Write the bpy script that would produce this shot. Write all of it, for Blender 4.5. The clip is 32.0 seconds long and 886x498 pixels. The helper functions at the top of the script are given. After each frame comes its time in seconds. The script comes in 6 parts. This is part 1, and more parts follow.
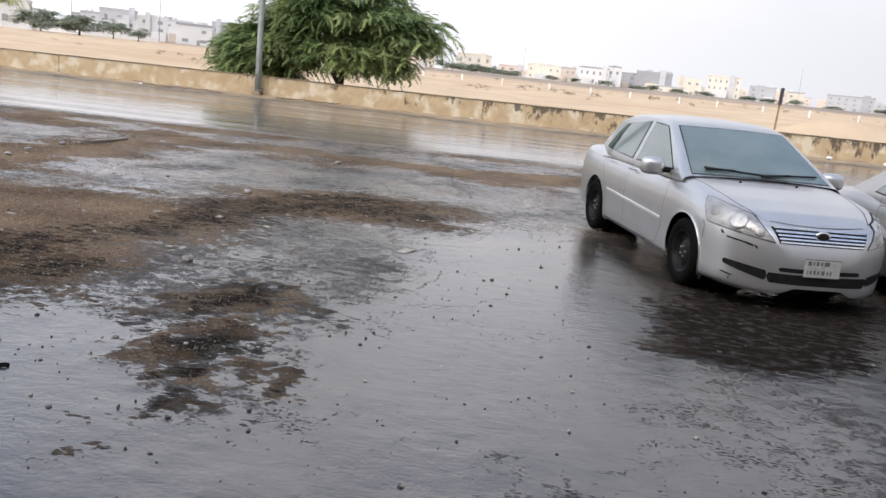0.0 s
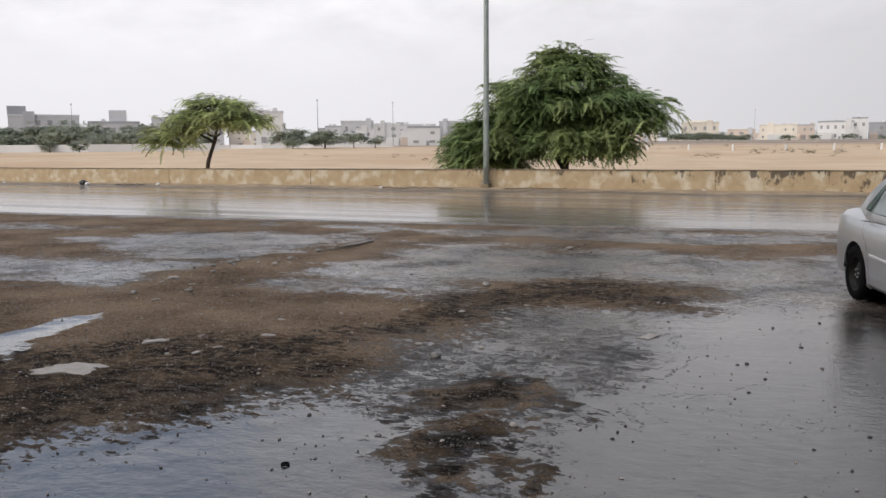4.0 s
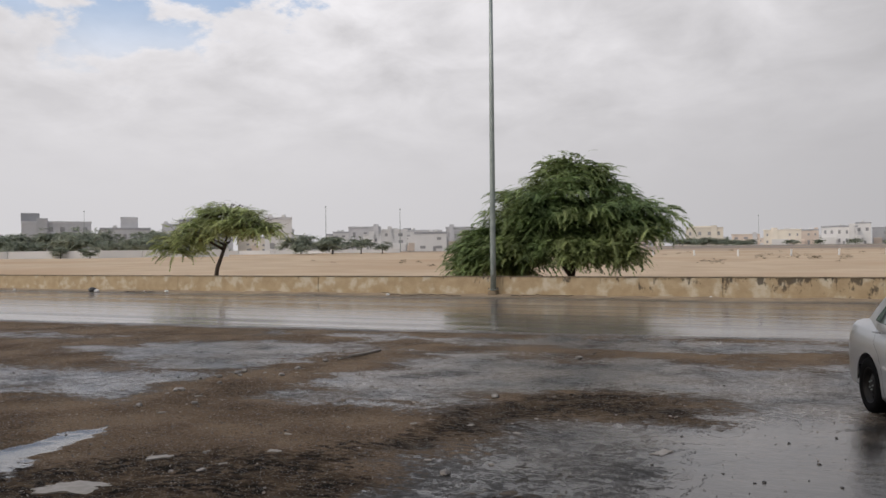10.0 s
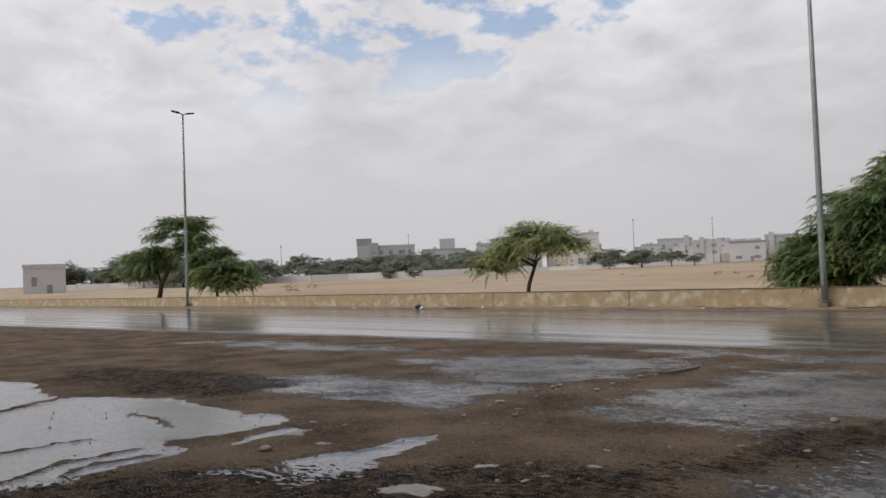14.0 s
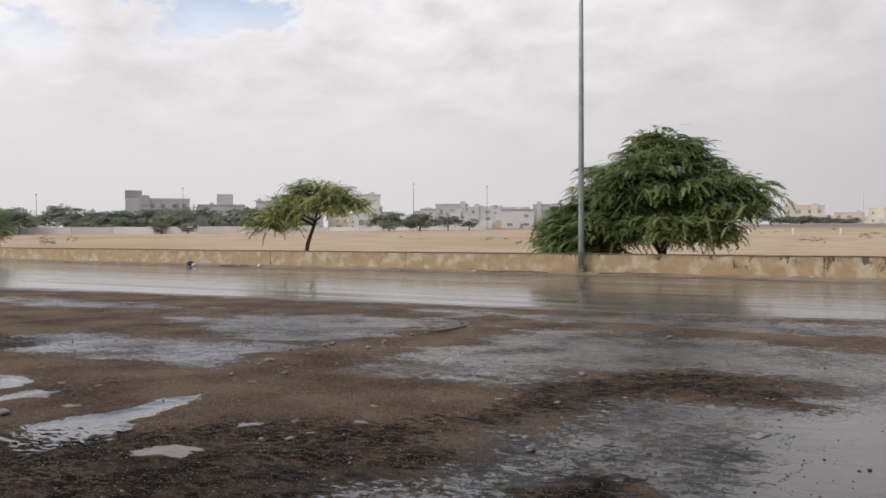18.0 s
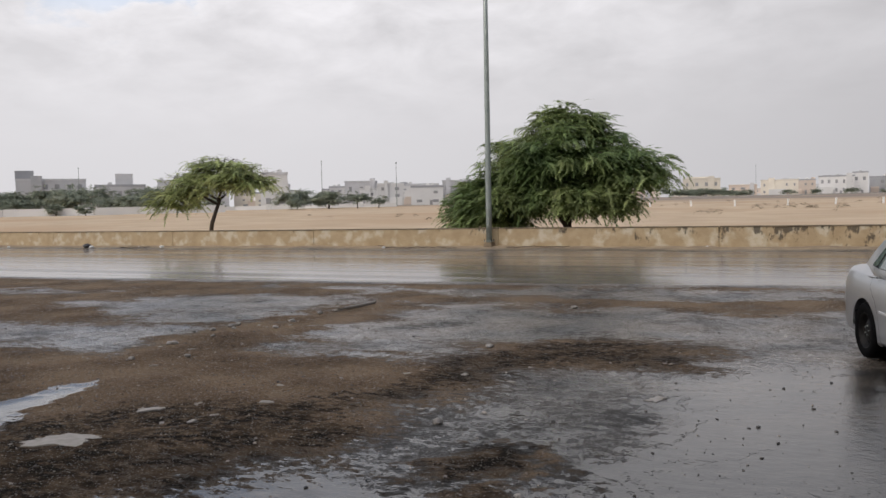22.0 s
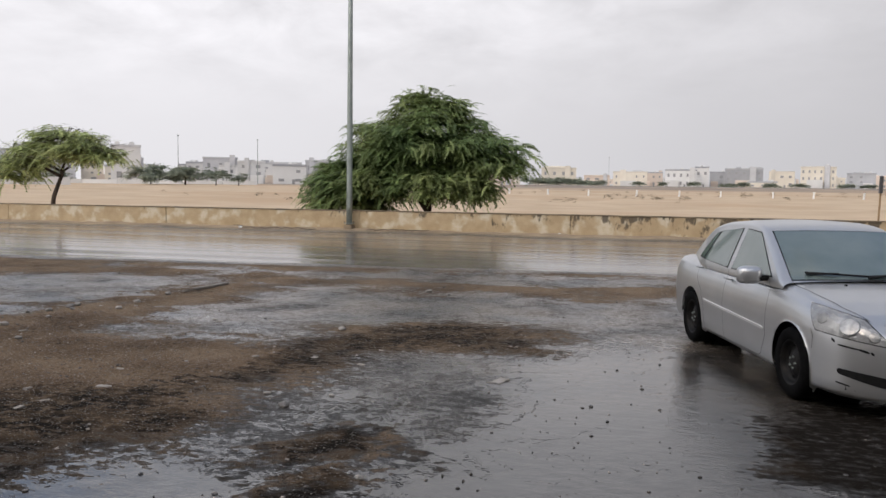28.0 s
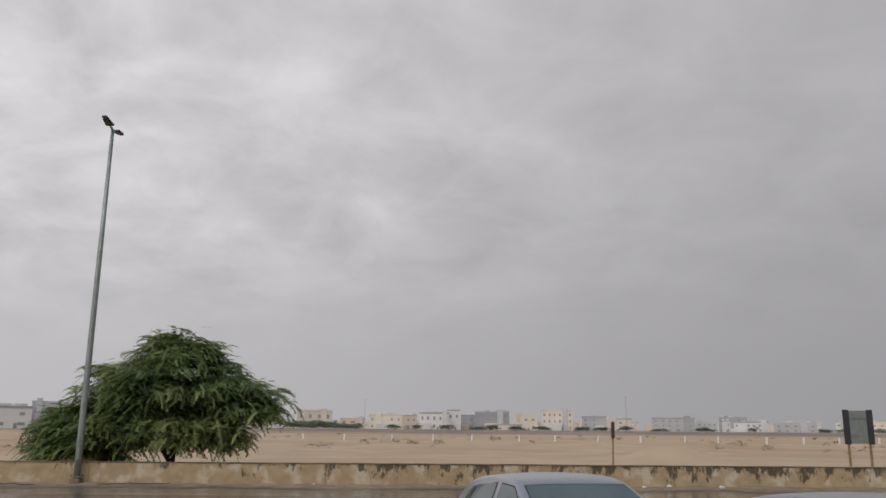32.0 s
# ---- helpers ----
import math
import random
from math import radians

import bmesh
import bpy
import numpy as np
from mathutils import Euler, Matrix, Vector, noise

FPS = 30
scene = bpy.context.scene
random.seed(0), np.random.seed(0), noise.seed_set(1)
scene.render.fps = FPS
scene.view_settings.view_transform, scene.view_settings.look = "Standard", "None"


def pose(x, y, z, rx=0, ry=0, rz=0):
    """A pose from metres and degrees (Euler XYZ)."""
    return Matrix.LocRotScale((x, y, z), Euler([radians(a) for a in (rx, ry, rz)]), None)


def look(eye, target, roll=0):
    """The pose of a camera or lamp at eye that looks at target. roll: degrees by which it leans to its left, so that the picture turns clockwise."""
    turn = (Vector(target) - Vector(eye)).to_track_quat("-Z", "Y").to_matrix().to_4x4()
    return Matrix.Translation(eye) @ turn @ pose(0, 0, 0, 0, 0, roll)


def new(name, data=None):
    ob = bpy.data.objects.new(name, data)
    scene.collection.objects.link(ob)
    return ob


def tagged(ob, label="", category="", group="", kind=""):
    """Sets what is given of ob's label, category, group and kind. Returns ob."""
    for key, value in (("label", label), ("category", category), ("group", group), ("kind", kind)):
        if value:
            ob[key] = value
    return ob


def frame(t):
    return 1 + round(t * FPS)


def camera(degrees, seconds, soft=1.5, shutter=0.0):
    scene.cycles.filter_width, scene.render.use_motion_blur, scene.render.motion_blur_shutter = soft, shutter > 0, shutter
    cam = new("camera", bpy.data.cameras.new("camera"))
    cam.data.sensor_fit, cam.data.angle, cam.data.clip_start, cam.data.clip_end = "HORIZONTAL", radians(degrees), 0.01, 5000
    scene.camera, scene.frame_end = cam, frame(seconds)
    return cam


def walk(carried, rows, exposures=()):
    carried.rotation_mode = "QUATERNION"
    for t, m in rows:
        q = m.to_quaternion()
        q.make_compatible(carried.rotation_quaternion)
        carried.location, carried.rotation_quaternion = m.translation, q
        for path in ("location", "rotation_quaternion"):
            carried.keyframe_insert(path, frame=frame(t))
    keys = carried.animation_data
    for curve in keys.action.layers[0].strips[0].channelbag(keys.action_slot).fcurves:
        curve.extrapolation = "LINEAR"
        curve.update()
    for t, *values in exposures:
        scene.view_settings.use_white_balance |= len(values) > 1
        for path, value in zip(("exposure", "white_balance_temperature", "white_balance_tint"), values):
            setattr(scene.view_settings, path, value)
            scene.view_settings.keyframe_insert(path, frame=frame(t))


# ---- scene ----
cam = camera(56.8, 32.0)
PATH = [
    (0, (0.888, 0.594, 1.627), (0.636, 2.535, 1.216), 6.0),
    (0.5, (0.888, 0.594, 1.629), (0.669, 2.522, 1.144), 5.9),
    (1, (0.877, 0.612, 1.626), (0.661, 2.531, 1.106), 5.8),
    (1.5, (0.883, 0.597, 1.629), (0.641, 2.504, 1.078), 5.5),
    (2, (0.874, 0.585, 1.642), (0.549, 2.476, 1.081), 4.5),
    (2.5, (0.843, 0.572, 1.665), (0.285, 2.424, 1.157), 1.7),
    (3, (0.855, 0.546, 1.682), (0.155, 2.369, 1.252), -0.0),
    (3.5, (0.835, 0.552, 1.691), (0.052, 2.362, 1.362), -0.5),
    (4, (0.831, 0.548, 1.698), (0.026, 2.363, 1.457), -0.4),
    (4.5, (0.83, 0.545, 1.701), (0.015, 2.362, 1.516), 0.1),
    (6.5, (0.823, 0.54, 1.723), (0.121, 2.409, 1.612), 1.0),
    (7, (0.827, 0.541, 1.729), (0.116, 2.408, 1.622), 1.3),
    (7.5, (0.83, 0.549, 1.734), (0.118, 2.415, 1.63), 1.3),
    (8, (0.827, 0.557, 1.739), (0.116, 2.424, 1.653), 1.3),
    (8.5, (0.845, 0.535, 1.752), (0.126, 2.401, 1.702), 0.9),
    (9, (0.82, 0.555, 1.759), (0.078, 2.412, 1.732), 0.6),
    (9.5, (0.825, 0.549, 1.77), (0.053, 2.394, 1.773), 0.1),
    (10, (0.822, 0.521, 1.775), (-0.002, 2.344, 1.789), -0.5),
    (10.5, (0.805, 0.528, 1.769), (-0.094, 2.314, 1.79), -0.7),
    (11, (0.785, 0.518, 1.759), (-0.187, 2.265, 1.782), -0.6),
    (11.5, (0.768, 0.524, 1.755), (-0.315, 2.206, 1.777), -0.4),
    (12, (0.766, 0.522, 1.758), (-0.4, 2.147, 1.784), -0.5),
    (12.5, (0.776, 0.51, 1.764), (-0.485, 2.062, 1.803), -0.9),
    (13, (0.789, 0.493, 1.776), (-0.586, 1.945, 1.828), -1.9),
    (13.5, (0.794, 0.477, 1.787), (-0.635, 1.874, 1.853), -2.1),
    (15.5, (0.767, 0.547, 1.768), (-0.573, 2.031, 1.816), -1.7),
    (16, (0.777, 0.557, 1.76), (-0.479, 2.113, 1.783), -1.1),
    (16.5, (0.771, 0.589, 1.749), (-0.402, 2.209, 1.762), -0.9),
    (17, (0.772, 0.601, 1.746), (-0.328, 2.27, 1.748), -0.6),
    (17.5, (0.777, 0.607, 1.739), (-0.257, 2.318, 1.721), -0.2),
    (18, (0.785, 0.607, 1.742), (-0.227, 2.332, 1.702), -0.2),
    (18.5, (0.805, 0.623, 1.737), (-0.173, 2.367, 1.692), -0.4),
    (19, (0.811, 0.644, 1.738), (-0.095, 2.426, 1.69), -0.7),
    (19.5, (0.813, 0.66, 1.729), (-0.038, 2.469, 1.68), -1.0),
    (20, (0.822, 0.633, 1.737), (-0.014, 2.449, 1.685), -1.1),
    (20.5, (0.828, 0.646, 1.738), (0.0, 2.465, 1.683), -1.2),
    (21, (0.83, 0.624, 1.746), (0.013, 2.448, 1.69), -1.2),
    (21.5, (0.822, 0.626, 1.743), (0.005, 2.451, 1.69), -1.4),
    (22, (0.816, 0.66, 1.721), (-0.002, 2.483, 1.622), -1.1),
    (22.5, (0.823, 0.661, 1.681), (0.085, 2.498, 1.397), 0.1),
    (23, (0.867, 0.69, 1.636), (0.281, 2.555, 1.217), 0.3),
    (23.5, (0.905, 0.688, 1.62), (0.497, 2.585, 1.133), 0.2),
    (24, (0.923, 0.712, 1.591), (0.626, 2.611, 1.037), 0.3),
    (24.5, (0.929, 0.722, 1.559), (0.725, 2.588, 0.867), 0.7),
    (26.5, (0.883, 0.632, 1.581), (0.489, 2.446, 0.836), -0.5),
    (27, (0.902, 0.616, 1.599), (0.408, 2.461, 1.005), -1.0),
    (27.5, (0.918, 0.639, 1.672), (0.393, 2.522, 1.245), -0.3),
    (28, (0.926, 0.648, 1.739), (0.424, 2.579, 1.596), 0.8),
    (28.5, (0.944, 0.669, 1.784), (0.531, 2.626, 1.828), 1.3),
    (29, (0.969, 0.781, 1.84), (0.64, 2.735, 2.109), 1.2),
    (29.5, (0.94, 0.782, 1.858), (0.821, 2.736, 2.268), -0.8),
    (30, (0.938, 0.813, 1.889), (1, 2.753, 2.371), -2.0),
    (30.5, (0.966, 0.87, 1.89), (1.088, 2.803, 2.392), -2.3),
    (31, (0.976, 0.854, 1.875), (1.105, 2.791, 2.356), -1.7),
    (31.5, (0.92, 0.796, 1.845), (1.038, 2.736, 2.316), -0.8),
    (32, (0.906, 0.807, 1.853), (0.974, 2.756, 2.299), 0.5),
]
EXPOSURE = [(0, 0.9, 6250, 10), (1, 1.02, 6200, 10), (2, 1.05, 6150, 10), (3, 0.67, 6250, 10), (4, 0.31, 6400, 10), (6.5, 0.08, 6445, 10), (9, -0.03, 6495, 10),
            (13, -0.29, 6395, 10), (16, -0.07, 6545, 10), (19, 0.05, 6495, 10), (21.5, 0.03, 6445, 10), (22, 0.03, 6445, 10), (22.5, 0.42, 6350, 10), (23, 0.87, 6350, 10),
            (24, 1.17, 6160, 10), (26.5, 1.16, 6240, 10), (27, 0.76, 6300, 10), (27.5, 0.6, 6400, 10), (28, 0.24, 6400, 10), (29, -0.41, 6230, 10), (30, -0.4, 6330, 10),
            (32, -0.4, 6460, 10)]
walk(cam, [(t, look(eye, target, roll)) for t, eye, target, roll in PATH], EXPOSURE)


# ==== world and light ====
world = bpy.data.worlds.new("sky")
scene.world = world
world.use_nodes = True


def sky_nodes():
    nt = world.node_tree
    nt.nodes.clear()
    N, L = nt.nodes.new, nt.links.new
    out = N("ShaderNodeOutputWorld")
    bg = N("ShaderNodeBackground")
    bg.inputs["Strength"].default_value = 0.1
    sky = N("ShaderNodeTexSky")
    sky.sky_type = "NISHITA"
    sky.sun_disc = False
    sky.sun_elevation = radians(41)
    sky.sun_rotation = radians(-150)
    sky.dust_density = 3.0
    tc = N("ShaderNodeTexCoord")
    sep = N("ShaderNodeSeparateXYZ")
    L(tc.outputs["Generated"], sep.inputs[0])
    # flatten the dome into a cloud layer: direction / (height + offset)
    add = N("ShaderNodeMath"); add.operation = "ADD"; add.inputs[1].default_value = 0.34
    mx = N("ShaderNodeMath"); mx.operation = "MAXIMUM"; mx.inputs[1].default_value = 0.0
    L(sep.outputs["Z"], mx.inputs[0]); L(mx.outputs[0], add.inputs[0])
    dv = N("ShaderNodeVectorMath"); dv.operation = "DIVIDE"
    cb = N("ShaderNodeCombineXYZ")
    for i in range(3):
        L(add.outputs[0], cb.inputs[i])
    L(tc.outputs["Generated"], dv.inputs[0]); L(cb.outputs[0], dv.inputs[1])
    big = N("ShaderNodeTexNoise"); big.inputs["Scale"].default_value = 4.6; big.inputs["Detail"].default_value = 9; big.inputs["Roughness"].default_value = 0.58
    fine = N("ShaderNodeTexNoise"); fine.inputs["Scale"].default_value = 4.6; fine.inputs["Detail"].default_value = 8; fine.inputs["Roughness"].default_value = 0.55
    fine.inputs["Distortion"].default_value = 0.3
    L(dv.outputs[0], big.inputs["Vector"]); L(dv.outputs[0], fine.inputs["Vector"])
    # broken cloud high up in the west, closed cloud elsewhere
    west = N("ShaderNodeVectorMath"); west.operation = "DOT_PRODUCT"; west.inputs[1].default_value = (-0.68, 0.54, 0.49)
    L(tc.outputs["Generated"], west.inputs[0])
    gap = N("ShaderNodeMapRange"); gap.inputs[1].default_value = 0.87; gap.inputs[2].default_value = 0.975; gap.inputs[3].default_value = 0.0; gap.inputs[4].default_value = 0.31
    L(west.outputs["Value"], gap.inputs[0])
    sub = N("ShaderNodeMath"); sub.operation = "ADD"
    high = N("ShaderNodeMapRange"); high.inputs[1].default_value = 0.42; high.inputs[2].default_value = 0.64; high.inputs[3].default_value = 0.0; high.inputs[4].default_value = 0.34
    L(sep.outputs["Z"], high.inputs[0])
    both = N("ShaderNodeMath"); both.operation = "MAXIMUM"
    L(gap.outputs[0], both.inputs[0]); L(high.outputs[0], both.inputs[1])
    L(big.outputs["Fac"], sub.inputs[0]); L(both.outputs[0], sub.inputs[1])
    hole = N("ShaderNodeMapRange"); hole.interpolation_type = "SMOOTHSTEP"
    hole.inputs[1].default_value = 0.725; hole.inputs[2].default_value = 0.81; hole.inputs[3].default_value = 0.0; hole.inputs[4].default_value = 0.82
    L(sub.outputs[0], hole.inputs[0])
    # cloud grey: lumps, paler to the west, darker rain to the east and near the horizon
    shade = N("ShaderNodeMapRange"); shade.inputs[1].default_value = 0.3; shade.inputs[2].default_value = 0.72; shade.inputs[3].default_value = 0.80; shade.inputs[4].default_value = 1.25
    L(fine.outputs["Fac"], shade.inputs[0])
    calm = N("ShaderNodeMapRange"); calm.interpolation_type = "SMOOTHSTEP"; calm.inputs[1].default_value = 0.05; calm.inputs[2].default_value = 0.28
    L(sep.outputs["Z"], calm.inputs[0])
    soft_shade = N("ShaderNodeMix"); soft_shade.inputs["A"].default_value = 1.0
    side = N("ShaderNodeMapRange"); side.inputs[1].default_value = 0.35; side.inputs[2].default_value = -0.35; side.inputs[3].default_value = 0.4; side.inputs[4].default_value = 1.0
    L(sep.outputs["X"], side.inputs[0])
    calmer = N("ShaderNodeMath"); calmer.operation = "MULTIPLY"
    L(calm.outputs[0], calmer.inputs[0]); L(side.outputs[0], calmer.inputs[1])
    L(calmer.outputs[0], soft_shade.inputs["Factor"]); L(shade.outputs[0], soft_shade.inputs["B"])
    east = N("ShaderNodeMapRange"); east.interpolation_type = "SMOOTHSTEP"; east.inputs[1].default_value = -0.75; east.inputs[2].default_value = 0.7; east.inputs[3].default_value = 1.24; east.inputs[4].default_value = 0.74
    L(sep.outputs["X"], east.inputs[0])
    low = N("ShaderNodeMapRange"); low.interpolation_type = "SMOOTHSTEP"; low.inputs[1].default_value = 0.0; low.inputs[2].default_value = 0.4; low.inputs[3].default_value = 0.84; low.inputs[4].default_value = 1.09
    L(sep.outputs["Z"], low.inputs[0])
    m1 = N("ShaderNodeMath"); m1.operation = "MULTIPLY"; m2 = N("ShaderNodeMath"); m2.operation = "MULTIPLY"
    L(soft_shade.outputs["Result"], m1.inputs[0]); L(east.outputs[0], m1.inputs[1]); L(m1.outputs[0], m2.inputs[0]); L(low.outputs[0], m2.inputs[1])
    cloud = N("ShaderNodeVectorMath"); cloud.operation = "SCALE"; cloud.inputs[0].default_value = (6.66, 6.50, 6.66)
    L(m2.outputs[0], cloud.inputs["Scale"])
    ramp = N("ShaderNodeMapRange"); ramp.interpolation_type = "SMOOTHSTEP"; ramp.inputs[1].default_value = 0.17; ramp.inputs[2].default_value = 0.30
    L(sep.outputs["Z"], ramp.inputs[0])
    cut = N("ShaderNodeMath"); cut.operation = "MULTIPLY"
    L(hole.outputs[0], cut.inputs[0]); L(ramp.outputs[0], cut.inputs[1])
    clear = N("ShaderNodeVectorMath"); clear.operation = "SCALE"; clear.inputs["Scale"].default_value = 2.1
    L(sky.outputs[0], clear.inputs[0])
    mix = N("ShaderNodeMix"); mix.data_type = "RGBA"
    L(cut.outputs[0], mix.inputs["Factor"]); L(cloud.outputs[0], mix.inputs["A"]); L(clear.outputs[0], mix.inputs["B"])
    L(mix.outputs["Result"], bg.inputs["Color"]); L(bg.outputs[0], out.inputs[0])


sky_nodes()
sun = new("sun", bpy.data.lights.new("sun", "SUN"))
sun.data.energy, sun.data.angle, sun.data.color = 1.4, radians(100), (1.0, 0.96, 0.9)
sun.matrix_world = look((-26, -45, 46), (0, 0, 0))


# ==== materials ====
def rgb(*c):
    return (*c, 1.0)


def mat(name, base, rough=0.6, metal=0.0, second=None, scale=6.0, detail=5.0, cut=(0.35, 0.65), bump=0.0, bump_scale=40.0, third=None,
        third_scale=1.0, third_cut=(0.5, 0.7), rough2=None, spec=0.5, coords="Object", stretch=(1, 1, 1), coat=0.0, random=0.0):
    """A procedural surface: base colour, a second colour by fine noise, a third by broad stains, relief and gloss variation."""
    m = bpy.data.materials.new(name)
    m.use_nodes = True
    nt = m.node_tree
    N, L = nt.nodes.new, nt.links.new
    p = nt.nodes["Principled BSDF"]
    p.inputs["Roughness"].default_value, p.inputs["Metallic"].default_value = rough, metal
    p.inputs["Specular IOR Level"].default_value = spec
    p.inputs["Coat Weight"].default_value = coat
    p.inputs["Coat Roughness"].default_value = 0.08
    tc, mp = N("ShaderNodeTexCoord"), N("ShaderNodeMapping")
    mp.inputs["Scale"].default_value = stretch
    L(tc.outputs[coords], mp.inputs["Vector"])

    def noise_ramp(sc, det, lo, hi):
        n, r = N("ShaderNodeTexNoise"), N("ShaderNodeMapRange")
        n.inputs["Scale"].default_value, n.inputs["Detail"].default_value = sc, det
        L(mp.outputs[0], n.inputs["Vector"])
        r.inputs[1].default_value, r.inputs[2].default_value = lo, hi
        L(n.outputs["Fac"], r.inputs[0])
        return n, r.outputs[0]

    def mixed(fac, a, b):
        x = N("ShaderNodeMix"); x.data_type = "RGBA"
        L(fac, x.inputs["Factor"])
        for sock, v in (("A", a), ("B", b)):
            if isinstance(v, tuple):
                x.inputs[sock].default_value = (*v[:3], 1)
            else:
                L(v, x.inputs[sock])
        return x.outputs["Result"]

    second = second or tuple(0.8 * c for c in base)
    _, f = noise_ramp(scale, detail, *cut)
    col = mixed(f, base, second)
    if third:
        _, g = noise_ramp(third_scale, 6.0, *third_cut)
        col = mixed(g, col, third)
    if random:
        info, hs, rg = N("ShaderNodeObjectInfo"), N("ShaderNodeHueSaturation"), N("ShaderNodeMapRange")
        rg.inputs[3].default_value, rg.inputs[4].default_value = 1 - random, 1 + random
        L(info.outputs["Random"], rg.inputs[0]); L(rg.outputs[0], hs.inputs["Value"]); L(col, hs.inputs["Color"])
        col = hs.outputs[0]
    L(col, p.inputs["Base Color"])
    if rough2 is not None:
        r = N("ShaderNodeMapRange")
        r.inputs[3].default_value, r.inputs[4].default_value = rough, rough2
        L(f, r.inputs[0]); L(r.outputs[0], p.inputs["Roughness"])
    if bump:
        n, _ = noise_ramp(bump_scale, 6.0, 0, 1)
        b = N("ShaderNodeBump"); b.inputs["Strength"].default_value = 1.0; b.inputs["Distance"].default_value = bump
        L(n.outputs["Fac"], b.inputs["Height"]); L(b.outputs[0], p.inputs["Normal"])
    return m


M = {}
M["paint_silver"] = mat("silver_paint", (0.455, 0.46, 0.465), 0.36, 0.80, (0.42, 0.425, 0.43), 3.0, coat=0.4, third=(0.43, 0.425, 0.42), third_scale=1.3, third_cut=(0.5, 0.85))
M["glass"] = mat("car_glass", (0.085, 0.115, 0.112), 0.04, 0.0, (0.12, 0.15, 0.145), 2.0, spec=0.9)
M["rubber"] = mat("tyre_rubber", (0.0035, 0.0035, 0.004), 0.7, 0, (0.007, 0.007, 0.007), 30, spec=0.02)
M["black"] = mat("black_plastic", (0.007, 0.007, 0.0075), 0.55, 0, (0.012, 0.012, 0.012), 20, spec=0.12)
M["steel_dark"] = mat("dark_steel", (0.005, 0.005, 0.0055), 0.5, 0.0, (0.012, 0.011, 0.010), 14, spec=0.12)
M["chrome"] = mat("chrome", (0.66, 0.65, 0.64), 0.24, 1.0, (0.55, 0.545, 0.54), 12)
M["lens"] = mat("lamp_lens", (0.30, 0.30, 0.295), 0.12, 0.25, (0.20, 0.20, 0.195), 14, coat=0.6)
M["plate"] = mat("number_plate", (0.36, 0.36, 0.345), 0.5, 0, (0.27, 0.27, 0.26), 25)
M["ink"] = mat("plate_ink", (0.06, 0.06, 0.06), 0.6, 0, (0.1, 0.1, 0.1), 40)
M["coping"] = mat("wall_coping", (0.27, 0.21, 0.14), 0.9, 0, (0.12, 0.095, 0.065), 2.2, bump=0.01, bump_scale=20)
M["galv"] = mat("galvanised_steel", (0.30, 0.33, 0.31), 0.5, 0.5, (0.24, 0.27, 0.25), 5)
M["lamp_dark"] = mat("lamp_housing", (0.05, 0.05, 0.055), 0.5, 0.2)
M["concrete"] = mat("concrete", (0.33, 0.31, 0.28), 0.85, 0, (0.24, 0.22, 0.2), 7, bump=0.006, bump_scale=30)
M["bark"] = mat("bark", (0.075, 0.055, 0.042), 0.9, 0, (0.045, 0.035, 0.028), 12, bump=0.02, bump_scale=18, stretch=(1, 1, 0.25))


# ==== helpers for building ====
def part(name, bm, material, parent=None, label="", smooth=False):
    """Links a bmesh as one mesh object, under a parent if given."""
    me = bpy.data.meshes.new(name)
    bm.to_mesh(me)
    bm.free()
    me.materials.append(material)
    if smooth:
        me.shade_smooth()
    ob = new(name, me)
    ob.parent = parent
    if label:
        tagged(ob, label)
    return ob


def thing(name, m, label, category, group="", kind=""):
    e = new(name)
    e.matrix_world = m
    return tagged(e, label, category, group, kind)


def raw(name, verts, faces, material, parent=None, smooth=False):
    me = bpy.data.meshes.new(name)
    me.from_pydata(verts, [], faces)
    me.materials.append(material)
    if smooth:
        me.shade_smooth()
    me.update()
    ob = new(name, me)
    ob.parent = parent
    return ob


def box(sx, sy, sz, at=(0, 0, 0), bevel=0.0, bm=None, rot=None):
    """A box of that size, centred at at, with softened edges."""
    bm = bm or bmesh.new()
    r = bmesh.ops.create_cube(bm, size=1.0)
    m = Matrix.Translation(at) @ (rot or Matrix()) @ Matrix.Diagonal((sx, sy, sz, 1))
    bmesh.ops.transform(bm, matrix=m, verts=r["verts"])
    if bevel:
        es = list({e for v in r["verts"] for e in v.link_edges})
        bmesh.ops.bevel(bm, geom=es, offset=bevel, segments=2, affect="EDGES")
    return bm


def tube(points, radii, sides=8, bm=None, cap=True):
    """A tapered tube along points."""
    bm = bm or bmesh.new()
    pts = [Vector(p) for p in points]
    rings = []
    for i, p in enumerate(pts):
        d = (pts[min(i + 1, len(pts) - 1)] - pts[max(i - 1, 0)]).normalized()
        a = d.orthogonal().normalized() if abs(d.z) < 0.9 else Vector((1, 0, 0)).cross(d).normalized()
        b = d.cross(a)
        r = radii[i] if not isinstance(radii, (int, float)) else radii
        rings.append([bm.verts.new(p + r * (math.cos(k * math.tau / sides) * a + math.sin(k * math.tau / sides) * b)) for k in range(sides)])
    for u, v in zip(rings, rings[1:]):
        # match the ring starts so that the tube does not twist
        off = min(range(sides), key=lambda o: (u[0].co - v[o].co).length)
        for k in range(sides):
            bm.faces.new((u[k], u[(k + 1) % sides], v[(k + 1 + off) % sides], v[(k + off) % sides]))
    if cap:
        bm.faces.new(rings[0][::-1]); bm.faces.new(rings[-1])
    bmesh.ops.recalc_face_normals(bm, faces=bm.faces)
    return bm


# ==== ground ====
WALL_Y = 27.0


